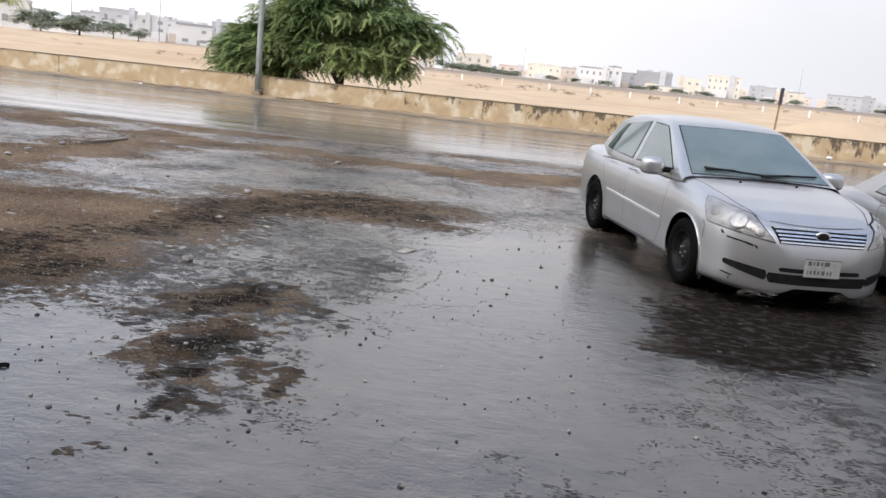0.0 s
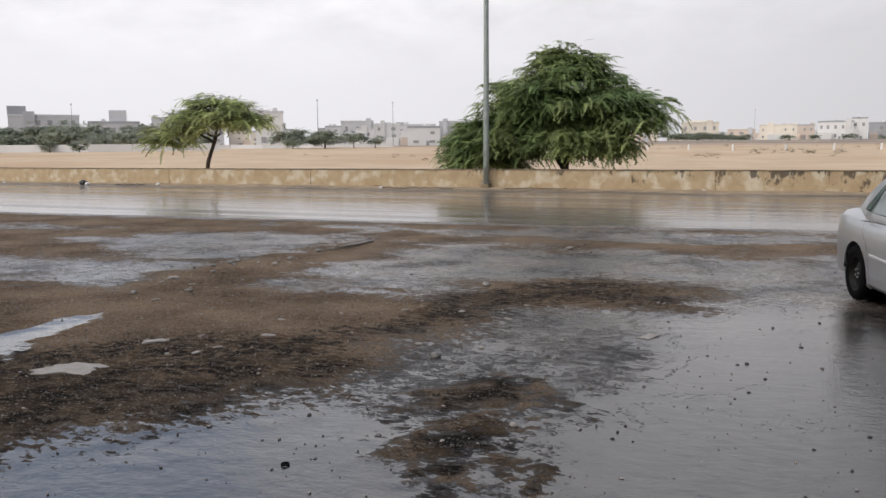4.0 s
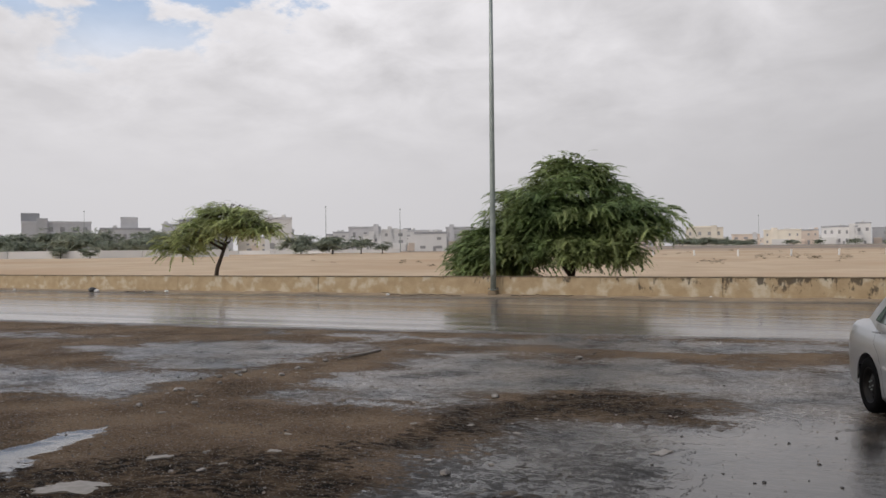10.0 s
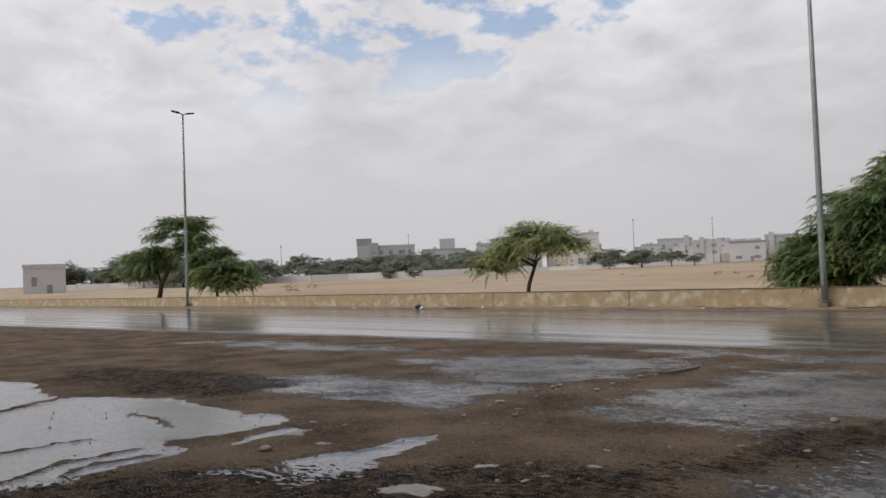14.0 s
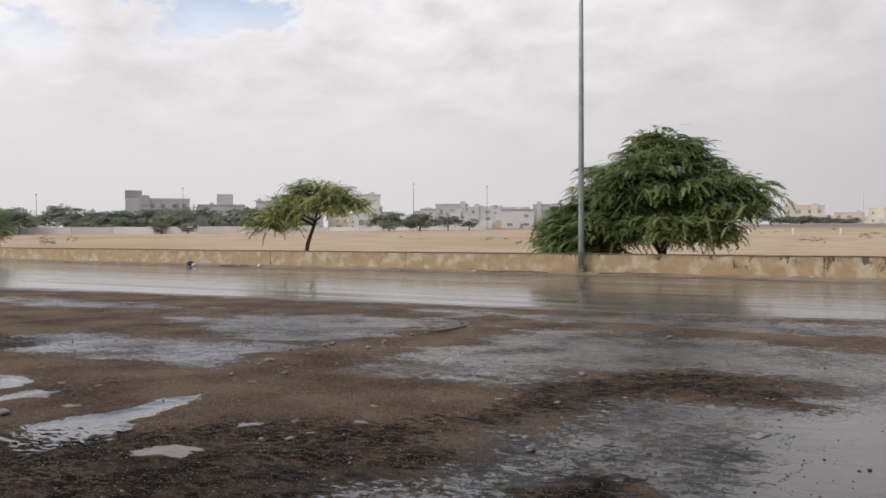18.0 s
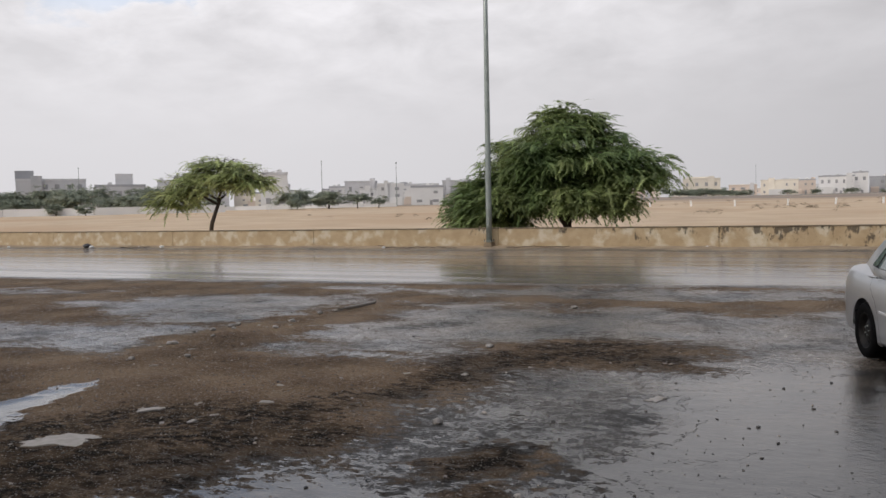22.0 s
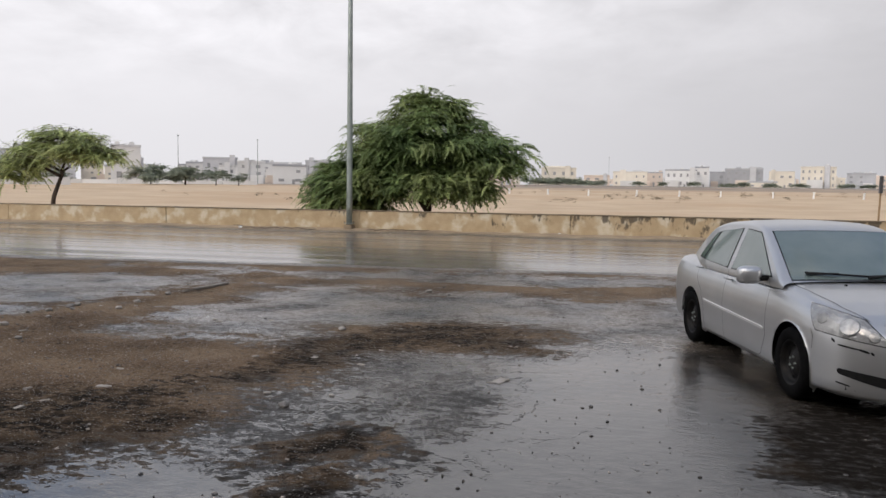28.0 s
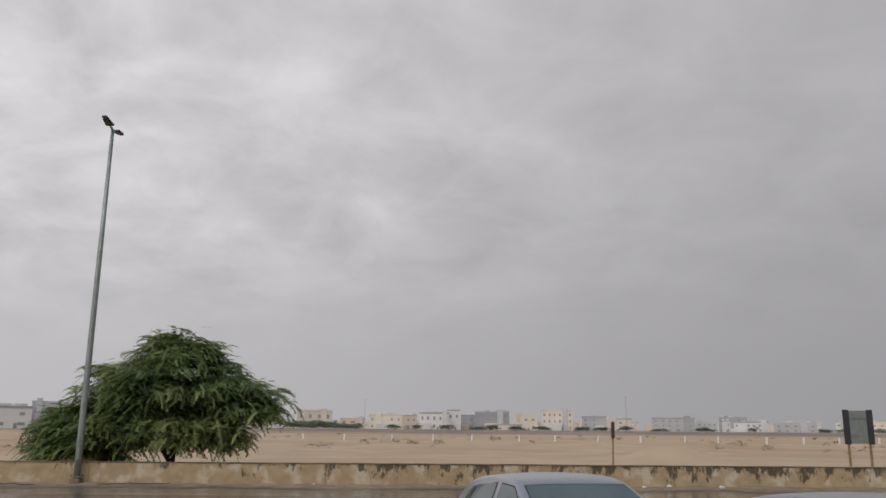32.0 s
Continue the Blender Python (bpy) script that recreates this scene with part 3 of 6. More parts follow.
    fleck = math_n("MULTIPLY", noise_f(95, 2, 0.655, 0.70), math_n("MAXIMUM", math_n("MULTIPLY", mud, 0.6), math_n("MULTIPLY", math_n("MULTIPLY", darkm, loam.outputs[0]), 0.7)))
    col = mixc(fleck, col, (0.22, 0.19, 0.155))
    stonec = mixc(pale.outputs[0], (0.012, 0.010, 0.008), (0.24, 0.20, 0.155))
    col = mixc(math_n("MULTIPLY", grains, math_n("MAXIMUM", math_n("MULTIPLY", mud, 0.4), math_n("MULTIPLY", math_n("MULTIPLY", darkm, loam.outputs[0]), 0.25))), col, stonec)
    col = mixc(flake, col, mixc(noise_f(9.0, 5, 0.4, 0.6), (0.075, 0.069, 0.057), (0.036, 0.034, 0.031)))
    # turbid water tone, lifted by sky reflection painted into the colour
    col = mixc(math_n("MULTIPLY", milky_sheen, film), col, (0.115, 0.112, 0.108))
    roadc = mixc(noise_f(0.6, 6, 0.35, 0.65), (0.115, 0.105, 0.093), (0.16, 0.142, 0.118))
    col = mixc(road, col, roadc)
    col = mixc(sand, col, sandc)
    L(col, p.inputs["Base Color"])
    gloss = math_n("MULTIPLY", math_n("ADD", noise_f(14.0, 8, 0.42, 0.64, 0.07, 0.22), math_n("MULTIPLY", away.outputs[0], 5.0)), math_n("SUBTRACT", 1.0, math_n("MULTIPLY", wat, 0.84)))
    rough = mixf(film, 0.58, gloss)
    drym = math_n("MULTIPLY", mud, math_n("SUBTRACT", 1.0, film))
    rough = mixf(drym, rough, mixf(grains, 0.75, 0.3))
    lane = N("ShaderNodeMapping"); lane.inputs["Scale"].default_value = (0.03, 3.0, 1.0)
    L(tc.outputs["Object"], lane.inputs["Vector"])
    roadr = noise_f(1.0, 7, 0.44, 0.60, 0.05, 0.24, lane.outputs[0])
    rough = mixf(road, rough, roadr)
    rough = mixf(sand, rough, 0.95)
    L(rough, p.inputs["Roughness"])
    spec = mixf(film, mixf(darkm, 0.10, 0.0), 1.0)
    spec = mixf(drym, spec, mixf(grains, 0.01, 0.12))
    spec = mixf(road, spec, 0.7)
    spec = mixf(sand, spec, 0.1)
    L(spec, p.inputs["Specular IOR Level"])
    p.inputs["IOR"].default_value = 1.5
    b1, b2 = N("ShaderNodeBump"), N("ShaderNodeBump")
    grain = N("ShaderNodeTexNoise"); grain.inputs["Scale"].default_value = 42; grain.inputs["Detail"].default_value = 9; grain.inputs["Roughness"].default_value = 0.65
    L(tc.outputs["Object"], grain.inputs["Vector"])
    dry = mixf(film, 0.014, 0.0003)
    dry = mixf(road, dry, 0.0004)
    dry = mixf(drym, dry, 0.035)
    L(dry, b1.inputs["Distance"]); L(grain.outputs["Fac"], b1.inputs["Height"])
    rip = N("ShaderNodeTexNoise"); rip.inputs["Scale"].default_value = 6.5; rip.inputs["Detail"].default_value = 7; rip.inputs["Roughness"].default_value = 0.6
    wave = N("ShaderNodeMapping"); wave.inputs["Scale"].default_value = (0.85, 1.2, 1.0)
    L(tc.outputs["Object"], wave.inputs["Vector"]); L(wave.outputs[0], rip.inputs["Vector"])
    ripd = mixf(road, 0.0066, 0.0016)
    L(ripd, b2.inputs["Distance"])
    L(rip.outputs["Fac"], b2.inputs["Height"]); L(b1.outputs[0], b2.inputs["Normal"])
    drops, b3 = N("ShaderNodeTexNoise"), N("ShaderNodeBump")
    drops.inputs["Scale"].default_value = 46; drops.inputs["Detail"].default_value = 5
    L(tc.outputs["Object"], drops.inputs["Vector"]); L(drops.outputs["Fac"], b3.inputs["Height"])
    L(mixf(road, 0.0016, 0.0002), b3.inputs["Distance"]); L(b2.outputs[0], b3.inputs["Normal"]); 
    ridge, b4, swell = N("ShaderNodeTexNoise"), N("ShaderNodeBump"), N("ShaderNodeMapping")
    swell.inputs["Scale"].default_value = (0.22, 5.5, 1.0)
    ridge.inputs["Scale"].default_value = 1.0; ridge.inputs["Detail"].default_value = 6
    L(tc.outputs["Object"], swell.inputs["Vector"]); L(swell.outputs[0], ridge.inputs["Vector"]); L(ridge.outputs["Fac"], b4.inputs["Height"])
    L(mixf(road, 0.0, 0.006), b4.inputs["Distance"]); L(b3.outputs[0], b4.inputs["Normal"]); L(b4.outputs[0], p.inputs["Normal"])
    return m


def ground():
    """One sheet from behind the camera to the horizon, fine in the lot and coarse far off."""
    def axis(stops):
        out = [stops[0][0]]
        for (a, _), (b, step) in zip(stops, stops[1:]):
            n = max(1, int(round((b - a) / step)))
            out += list(np.linspace(a, b, n + 1)[1:])
        return np.array(out)
    xs = axis([(-2500, 0), (-400, 300), (-100, 25), (-26, 1.5), (-13, 0.14), (5, 0.05), (12, 0.2), (40, 1.5), (100, 6), (400, 25), (2500, 300)])
    ys = axis([(-1500, 0), (-60, 120), (-4, 4), (1.5, 0.2), (13, 0.05), (17.5, 0.1), (29, 0.2), (60, 1.0), (150, 4), (420, 12), (700, 40), (3000, 250)])
    X, Y = np.meshgrid(xs, ys)
    mud, wat = lot_fields(X, Y)
    edge = np.clip(17.8 + 0.07 * X, 13.5, 18.6) + 0.2 * fbm(X, Y * 0.2, 0.5, 2.0)
    lot = np.clip((edge - Y) / 0.5, 0, 1)
    mud, wat = mud * lot, wat * lot
    dark, milky_sheen, crust = lot_stains_reflections(X, Y)
    road = np.clip((Y - edge) / 0.25, 0, 1) * np.clip((26.0 + 0.3 * fbm(X, Y, 0.8) - Y) / 0.5, 0, 1)
    sand = np.clip((Y - 25.9 - 0.3 * fbm(X, Y, 0.8)) / 0.5, 0, 1)
    Z = height(X, Y) + lot * (0.02 * mud + 0.014 * mud * fbm(X, Y, 9.0, 4.0) - 0.010 * wat + 0.006 * fbm(X, Y, 3.0, 6.0) * (1 - wat))
    apron = np.clip(1 - np.abs(Y - 26.9) / 1.0, 0, 1)
    Z = Z + apron * (0.1 + 0.06 * fbm(X, Y, 1.5, 9.0))
    rough_land = np.clip((Y - 42) / 20, 0, 1)
    Z = Z + rough_land * (0.35 * fbm(X, Y, 0.06, 1.0) + 0.1 * fbm(X, Y, 0.4, 5.0))
    Z = Z + 1.1 * np.exp(-((X - 14.5) / 2.2) ** 2 - ((Y - 45) / 2.0) ** 2)
    ny, nx = X.shape
    V = np.stack([X, Y, Z], -1).reshape(-1, 3)
    i = np.arange(ny * nx).reshape(ny, nx)
    F = np.stack([i[:-1, :-1], i[:-1, 1:], i[1:, 1:], i[1:, :-1]], -1).reshape(-1, 4)
    me = bpy.data.meshes.new("ground")
    me.vertices.add(len(V)); me.vertices.foreach_set("co", V.ravel())
    me.loops.add(F.size); me.loops.foreach_set("vertex_index", F.ravel())
    me.polygons.add(len(F)); me.polygons.foreach_set("loop_start", np.arange(0, F.size, 4))
    me.update(calc_edges=True)
    for n, v in (("mud", mud), ("wet", wat), ("sand", sand), ("road", road), ("dark", dark), ("milky_sheen", milky_sheen), ("crust", crust)):
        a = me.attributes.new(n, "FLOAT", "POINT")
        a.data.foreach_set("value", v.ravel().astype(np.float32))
    me.shade_smooth()
    me.materials.append(ground_material())
    ob = new("ground", me)
    return tagged(ob, "rain-soaked asphalt lot with mud, puddles, road and sandy plain", "ground", kind="structure")


ground()


# ==== median wall ====
def wall_material():
    """Ochre render, flaked off to pale patches, black with damp under the coping."""
    m = mat("wall_render", (0.43, 0.335, 0.21), 0.88, 0, (0.35, 0.262, 0.155), 3.0, third=(0.52, 0.46, 0.35), third_scale=2.2, third_cut=(0.52, 0.66), bump=0.012, bump_scale=12)
    nt = m.node_tree
    N, L = nt.nodes.new, nt.links.new
    p = nt.nodes["Principled BSDF"]
    col = p.inputs["Base Color"].links[0].from_socket
    tc = N("ShaderNodeTexCoord")
    n, sep = N("ShaderNodeTexNoise"), N("ShaderNodeSeparateXYZ")
    mp = N("ShaderNodeMapping"); mp.inputs["Scale"].default_value = (1.0, 1.0, 0.45)
    L(tc.outputs["Object"], mp.inputs[0]); L(mp.outputs[0], n.inputs["Vector"]); L(tc.outputs["Object"], sep.inputs[0])
    n.inputs["Scale"].default_value = 4.5; n.inputs["Detail"].default_value = 9; n.inputs["Roughness"].default_value = 0.62
    # damp runs down from the coping, more of it towards the east end
    e = N("ShaderNodeMapRange"); e.inputs[1].default_value, e.inputs[2].default_value, e.inputs[3].default_value, e.inputs[4].default_value = -14, 2, -0.14, 0.03
    L(sep.outputs["X"], e.inputs[0])
    z = N("ShaderNodeMapRange"); z.inputs[1].default_value, z.inputs[2].default_value, z.inputs[3].default_value, z.inputs[4].default_value = 0.45, 1.0, -0.12, 0.06
    L(sep.outputs["Z"], z.inputs[0])
    a1, a2, r = N("ShaderNodeMath"), N("ShaderNodeMath"), N("ShaderNodeMapRange")
    a1.operation = a2.operation = "ADD"
    L(n.outputs["Fac"], a1.inputs[0]); L(e.outputs[0], a1.inputs[1]); L(a1.outputs[0], a2.inputs[0]); L(z.outputs[0], a2.inputs[1])
    r.inputs[1].default_value, r.inputs[2].default_value, r.inputs[4].default_value = 0.52, 0.60, 0.85
    L(a2.outputs[0], r.inputs[0])
    x = N("ShaderNodeMix"); x.data_type = "RGBA"; x.inputs["B"].default_value = (0.055, 0.045, 0.032, 1)
    L(r.outputs[0], x.inputs["Factor"]); L(col, x.inputs["A"]); L(x.outputs["Result"], p.inputs["Base Color"])
    return m


M["wall"] = wall_material()


def median_wall():
    w = tagged(new("wall_median"), "low ochre roadside wall with peeling render and damp stains", "wall", kind="structure")
    rng = random.Random(2)
    for a, b in ((-130, -51.3), (-50.7, -9.5), (-8.9, 70)):
        n = max(1, int((b - a) / 6.6))
        for k in range(n):
            x0, x1 = a + (b - a) * k / n, a + (b - a) * (k + 1) / n
            xm, dz, dy = (x0 + x1) / 2, rng.uniform(-0.012, 0.012), rng.uniform(-0.008, 0.008)
            bm = box(x1 - x0 - 0.006, 0.2, 1.0, (xm, WALL_Y + 0.1 + dy, 0.49 + dz), 0.015)
            bmesh.ops.subdivide_edges(bm, edges=[e for e in bm.edges if e.calc_length() > 3], cuts=24)
            for v in bm.verts:
                q = noise.noise(v.co * 1.3)
                v.co.z += 0.018 * q
                v.co.y += 0.012 * noise.noise(v.co * 2.1 + Vector((5, 0, 0)))
            o = part("panel", bm, M["wall"], w)
            part("coping", box(x1 - x0 - 0.006, 0.24, 0.035, (xm, WALL_Y + 0.1 + dy, 1.0 + dz), 0.01), M["coping"], o, "dark weathered coping strip")


median_wall()


def pilaster(x):
    """The upright block in the wall behind a lamp."""
    p = part("pilaster", box(0.62, 0.24, 1.02, (x, WALL_Y + 0.1, 0.49), 0.02), M["wall"], bpy.data.objects["wall_median"])
    part("coping", box(0.6, 0.26, 0.04, (x, WALL_Y + 0.1, 1.015), 0.01), M["coping"], p)


# unseen plain wall, added to close the near side and darken the car's reflections
near_wall = tagged(new("unseen_near_wall"), "unseen plain wall added to close the lot and darken reflections", "wall", kind="structure")
for k in range(8):
    part("panel", box(7.98, 0.3, 9.4, (-27 + 8 * k, -6.0, 4.6), 0.02), M["concrete"], near_wall)
pilaster(-51.0)
pilaster(-9.2)


# ==== street lamps ====
def street_lamp(x, y, z, tall, label):
    e = thing("street_lamp", Matrix.Translation((x, y, z)), label, "street lamp", "street lamps along the wall")
    bm = box(0.3, 0.3, 0.42, (0, 0, 0.1), 0.03)
    for v in bm.verts:
        v.co += 0.02 * noise.noise_vector(v.co * 3)
    part("base", bm, M["coping"], e, "small dark weathered footing")
    part("pole", tube([(0, 0, 0.3), (0, 0, 1.6), (0, 0, tall * 0.6), (0, 0, tall)], [0.102, 0.1, 0.082, 0.055], 14), M["galv"], e, smooth=True)
    part("flange", box(0.3, 0.28, 0.025, (0, 0, 0.36), 0.006), M["galv"], e)
    for sx in (-1, 1):
        for sy in (-1, 1):
            part("bolt", tube([(sx * 0.12, sy * 0.11, 0.36), (sx * 0.12, sy * 0.11, 0.42)], 0.014, 6), M["steel_dark"], e)
    part("door", box(0.1, 0.02, 0.36, (0, -0.095, 1.05), 0.005), M["galv"], e, "small access door")
    part("arm", tube([(0, -0.3, tall + 0.06), (0, 0, tall - 0.02), (0, 0.3, tall + 0.06)], [0.032, 0.045, 0.032], 8), M["galv"], e)
    for s in (-1, 1):
        h = box(0.3, 0.6, 0.09, (0, 0, 0), 0.035)
        for v in h.verts:
            if v.co.y * s > 0.2:
                v.co.x *= 0.55
        bmesh.ops.transform(h, matrix=pose(0, s * 0.54, tall + 0.10, s * 9, 0, 0), verts=h.verts)
        head = part("lamp_head", h, M["lamp_dark"], e, "dark flat lamp head")
        g = box(0.18, 0.34, 0.012, (0, 0, 0), 0.004)
        bmesh.ops.transform(g, matrix=pose(0, s * 0.52, tall + 0.05, s * 9, 0, 0), verts=g.verts)
        part("lens", g, M["lamp_dark"], head)
    return e


street_lamp(-9.17, 26.78, 0.22, 11.45, "tall galvanised street lamp with two heads beside the wall gap")
street_lamp(-50.75, 26.78, 0.22, 13.2, "tall galvanised street lamp with two heads, farther along wall")


# ==== trees ====
def leaf_material(name, a, b, c):
    m = mat(name, a, 0.55, 0, b, 0.7, third=c, third_scale=0.45, third_cut=(0.42, 0.62), spec=0.25)
    nt = m.node_tree
    p = nt.nodes["Principled BSDF"]
    col = p.inputs["Base Color"].links[0].from_socket
    geo, hs, mr = nt.nodes.new("ShaderNodeNewGeometry"), nt.nodes.new("ShaderNodeHueSaturation"), nt.nodes.new("ShaderNodeMapRange")
    mr.inputs[3].default_value, mr.inputs[4].default_value = 0.55, 1.6
    nt.links.new(geo.outputs["Random Per Island"], mr.inputs[0]); nt.links.new(mr.outputs[0], hs.inputs["Value"])
    nt.links.new(col, hs.inputs["Color"]); nt.links.new(hs.outputs[0], p.inputs["Base Color"])
    tr, ad = nt.nodes.new("ShaderNodeBsdfTranslucent"), nt.nodes.new("ShaderNodeMixShader")
    ad.inputs[0].default_value = 0.38
    nt.links.new(hs.outputs[0], tr.inputs["Color"])
    nt.links.new(p.outputs[0], ad.inputs[1]); nt.links.new(tr.outputs[0], ad.inputs[2])
    nt.links.new(ad.outputs[0], nt.nodes["Material Output"].inputs[0])
    return m


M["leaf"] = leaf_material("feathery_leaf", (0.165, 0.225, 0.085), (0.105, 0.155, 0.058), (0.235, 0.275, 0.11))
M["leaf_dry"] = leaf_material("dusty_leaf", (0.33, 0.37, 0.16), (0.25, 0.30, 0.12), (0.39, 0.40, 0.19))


def fronds(rng, lobes, count, length, width, lean=(0, 0), pad=42, steps=7):
    """Drooping feathery sprays in flat pads over egg-shaped lobes: vertices and faces of thin leaflets along curved stalks."""
    vol = np.array([l[1][0] * l[1][1] + l[1][0] * l[1][2] for l in lobes])
    C, R = np.array([l[0] for l in lobes], float), np.array([l[1] for l in lobes], float)
    n = max(4, count // pad)
    k = rng.choice(len(lobes), n, p=vol / vol.sum())
    d = rng.normal(size=(n, 3))
    d /= np.linalg.norm(d, axis=1, keepdims=True)
    d[:, 2] = np.where(d[:, 2] < -0.4, -d[:, 2], d[:, 2])
    centre = C[k] + R[k] * d * rng.uniform(0.12, 1.0, (n, 1)) ** 0.5
    size = rng.uniform(0.6, 1.3, (n, 1))
    i = np.arange(count) % n
    q = centre[i] + rng.normal(size=(count, 3)) * np.array([0.6, 0.6, 0.13]) * length * size[i]
    out = np.stack([d[i, 0] + lean[0], d[i, 1] + lean[1], 0.12 * d[i, 2] - 0.02], 1) + rng.normal(size=(count, 3)) * np.array([0.34, 0.34, 0.14])
    out /= np.linalg.norm(out, axis=1, keepdims=True)
    L = length * rng.uniform(0.5, 1.5, (count, 1))
    up = np.array([0, 0, 1.0])
    side = np.cross(out, up) + rng.normal(size=(count, 3)) * 0.2
    side /= np.linalg.norm(side, axis=1, keepdims=True)
    droop = rng.uniform(0.2, 0.6, (count, 1))
    tip, mid = q + out * L - up * droop * L, q + out * L * 0.5 - up * droop * L * 0.25
    tris = [np.stack([q - 0.15 * L * out - side * 0.08 * width, q - 0.15 * L * out + side * 0.08 * width, mid], 1), np.stack([mid - side * 0.07 * width, mid + side * 0.07 * width, tip], 1)]
    for j in range(steps):
        s = (j + 0.3) / steps
        p0 = q + out * L * s - up * droop * L * s * s
        w = width * (1 - 0.55 * s) * rng.uniform(0.75, 1.25, (count, 1))
        t2 = out - up * 2 * droop * s
        for sg in (-1, 1):
            tris.append(np.stack([p0 - t2 * 0.28 * w, p0 + side * sg * w + t2 * w * 0.9 - up * 0.2 * w, p0 + t2 * 0.28 * w], 1))
    V = np.concatenate(tris).reshape(-1, 3)
    return V.tolist(), np.arange(len(V)).reshape(-1, 3).tolist()


def boughs(rng, lobes, count, length, lean=(0, 0), per=34, n=8):
    """Feathery boughs in layered umbrellas over egg-shaped lobes: each a serrated blade of leaflets along an arching, drooping stem."""
    C, R = np.array([l[0] for l in lobes], float), np.array([l[1] for l in lobes], float)
    vol = R[:, 0] * R[:, 1] + R[:, 0] * R[:, 2]
    m = max(4, count // per)
    k = rng.choice(len(lobes), m, p=vol / vol.sum())
    d = rng.normal(size=(m, 3))
    d /= np.linalg.norm(d, axis=1, keepdims=True)
    d[:, 2] = np.where(d[:, 2] < -0.45, -d[:, 2], d[:, 2])
    centre = C[k] + R[k] * d * rng.uniform(0.25, 1.0, (m, 1)) ** 0.45
    size = rng.uniform(0.75, 1.2, m)
    i = np.arange(count) % m
    yaw = np.arctan2(d[i, 1] + lean[1], d[i, 0] + lean[0]) + rng.normal(size=count) * 0.75
    climb = 0.28 * d[i, 2] + rng.normal(size=count) * 0.16
    out = np.stack([np.cos(yaw), np.sin(yaw), climb], 1)
    L = (length * size[i] * rng.uniform(0.55, 1.35, count))[:, None]
    q = centre[i] - out * L * 0.35 + rng.normal(size=(count, 3)) * np.array([0.55, 0.55, 0.16]) * length
    up = np.array([0, 0, 1.0])
    side = np.cross(out, up)
    side /= np.linalg.norm(side, axis=1, keepdims=True)
    side = side + up * rng.normal(size=(count, 1)) * 0.35
    droop = rng.uniform(0.15, 0.75, (count, 1))
    rows, tips = [], []
    for j in range(n + 1):
        f = j / n
        rows.append(q + out * L * f - up * droop * L * f * f)
    for j in range(n):
        f = (j + 0.5) / n
        along = out - up * 2 * droop * f
        w = L * (0.17 * (1 - f) + 0.05) * np.minimum(1, 0.35 + 3 * f)
        base = (rows[j] + rows[j + 1]) / 2
        for sg in (-1, 1):
            tips.append(base + (side * sg + along * 0.75 - up * 0.25) * w * rng.uniform(0.6, 1.3, (count, 1)))
    V = np.stack(rows + tips, 1)
    F = []
    for j in range(n):
        F.append((j, j + 1, n + 1 + 2 * j))
        F.append((j + 1, j, n + 2 + 2 * j))
    F = np.array(F)[None] + (np.arange(count) * (3 * n + 1))[:, None, None]
    return V.reshape(-1, 3), F.reshape(-1, 3)


def tree(base, trunks, lobes, count, length, seed, label, twigs=40, leaf="leaf", lean=(0, 0), reach=1.12):
    rng = np.random.default_rng(seed)
    e = thing("acacia_tree", Matrix.Translation(base), label, "tree", "trees behind the wall")
    part("trunk", tube(*trunks[0], 9), M["bark"], e, smooth=True)
    for t in trunks[1:]:
        part("limb", tube(*t, 7), M["bark"], e, smooth=True)
    ends = [Vector(t[0][-1]) for t in trunks]
    bm = bmesh.new()
    for n in range(twigs):
        c, r = lobes[n % len(lobes)]
        d = Vector(rng.normal(size=3)).normalized()
        d.z = abs(d.z) * 0.9
        end = Vector(c) + Vector((d.x * r[0], d.y * r[1], d.z * r[2])) * rng.uniform(0.8, reach)
        top = min(ends, key=lambda q: (q - end).length)
        mid = top.lerp(end, 0.5) + Vector(rng.normal(size=3)) * 0.12 + Vector((0, 0, 0.1))
        tube([top, mid, end], [0.022, 0.013, 0.005], 4, bm, cap=False)
    tagged(part("twig_mass", bm, M["bark"], e), "thin bare twigs", kind="stuff")
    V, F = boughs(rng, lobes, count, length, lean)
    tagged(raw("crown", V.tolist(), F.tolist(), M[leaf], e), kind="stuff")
    return e


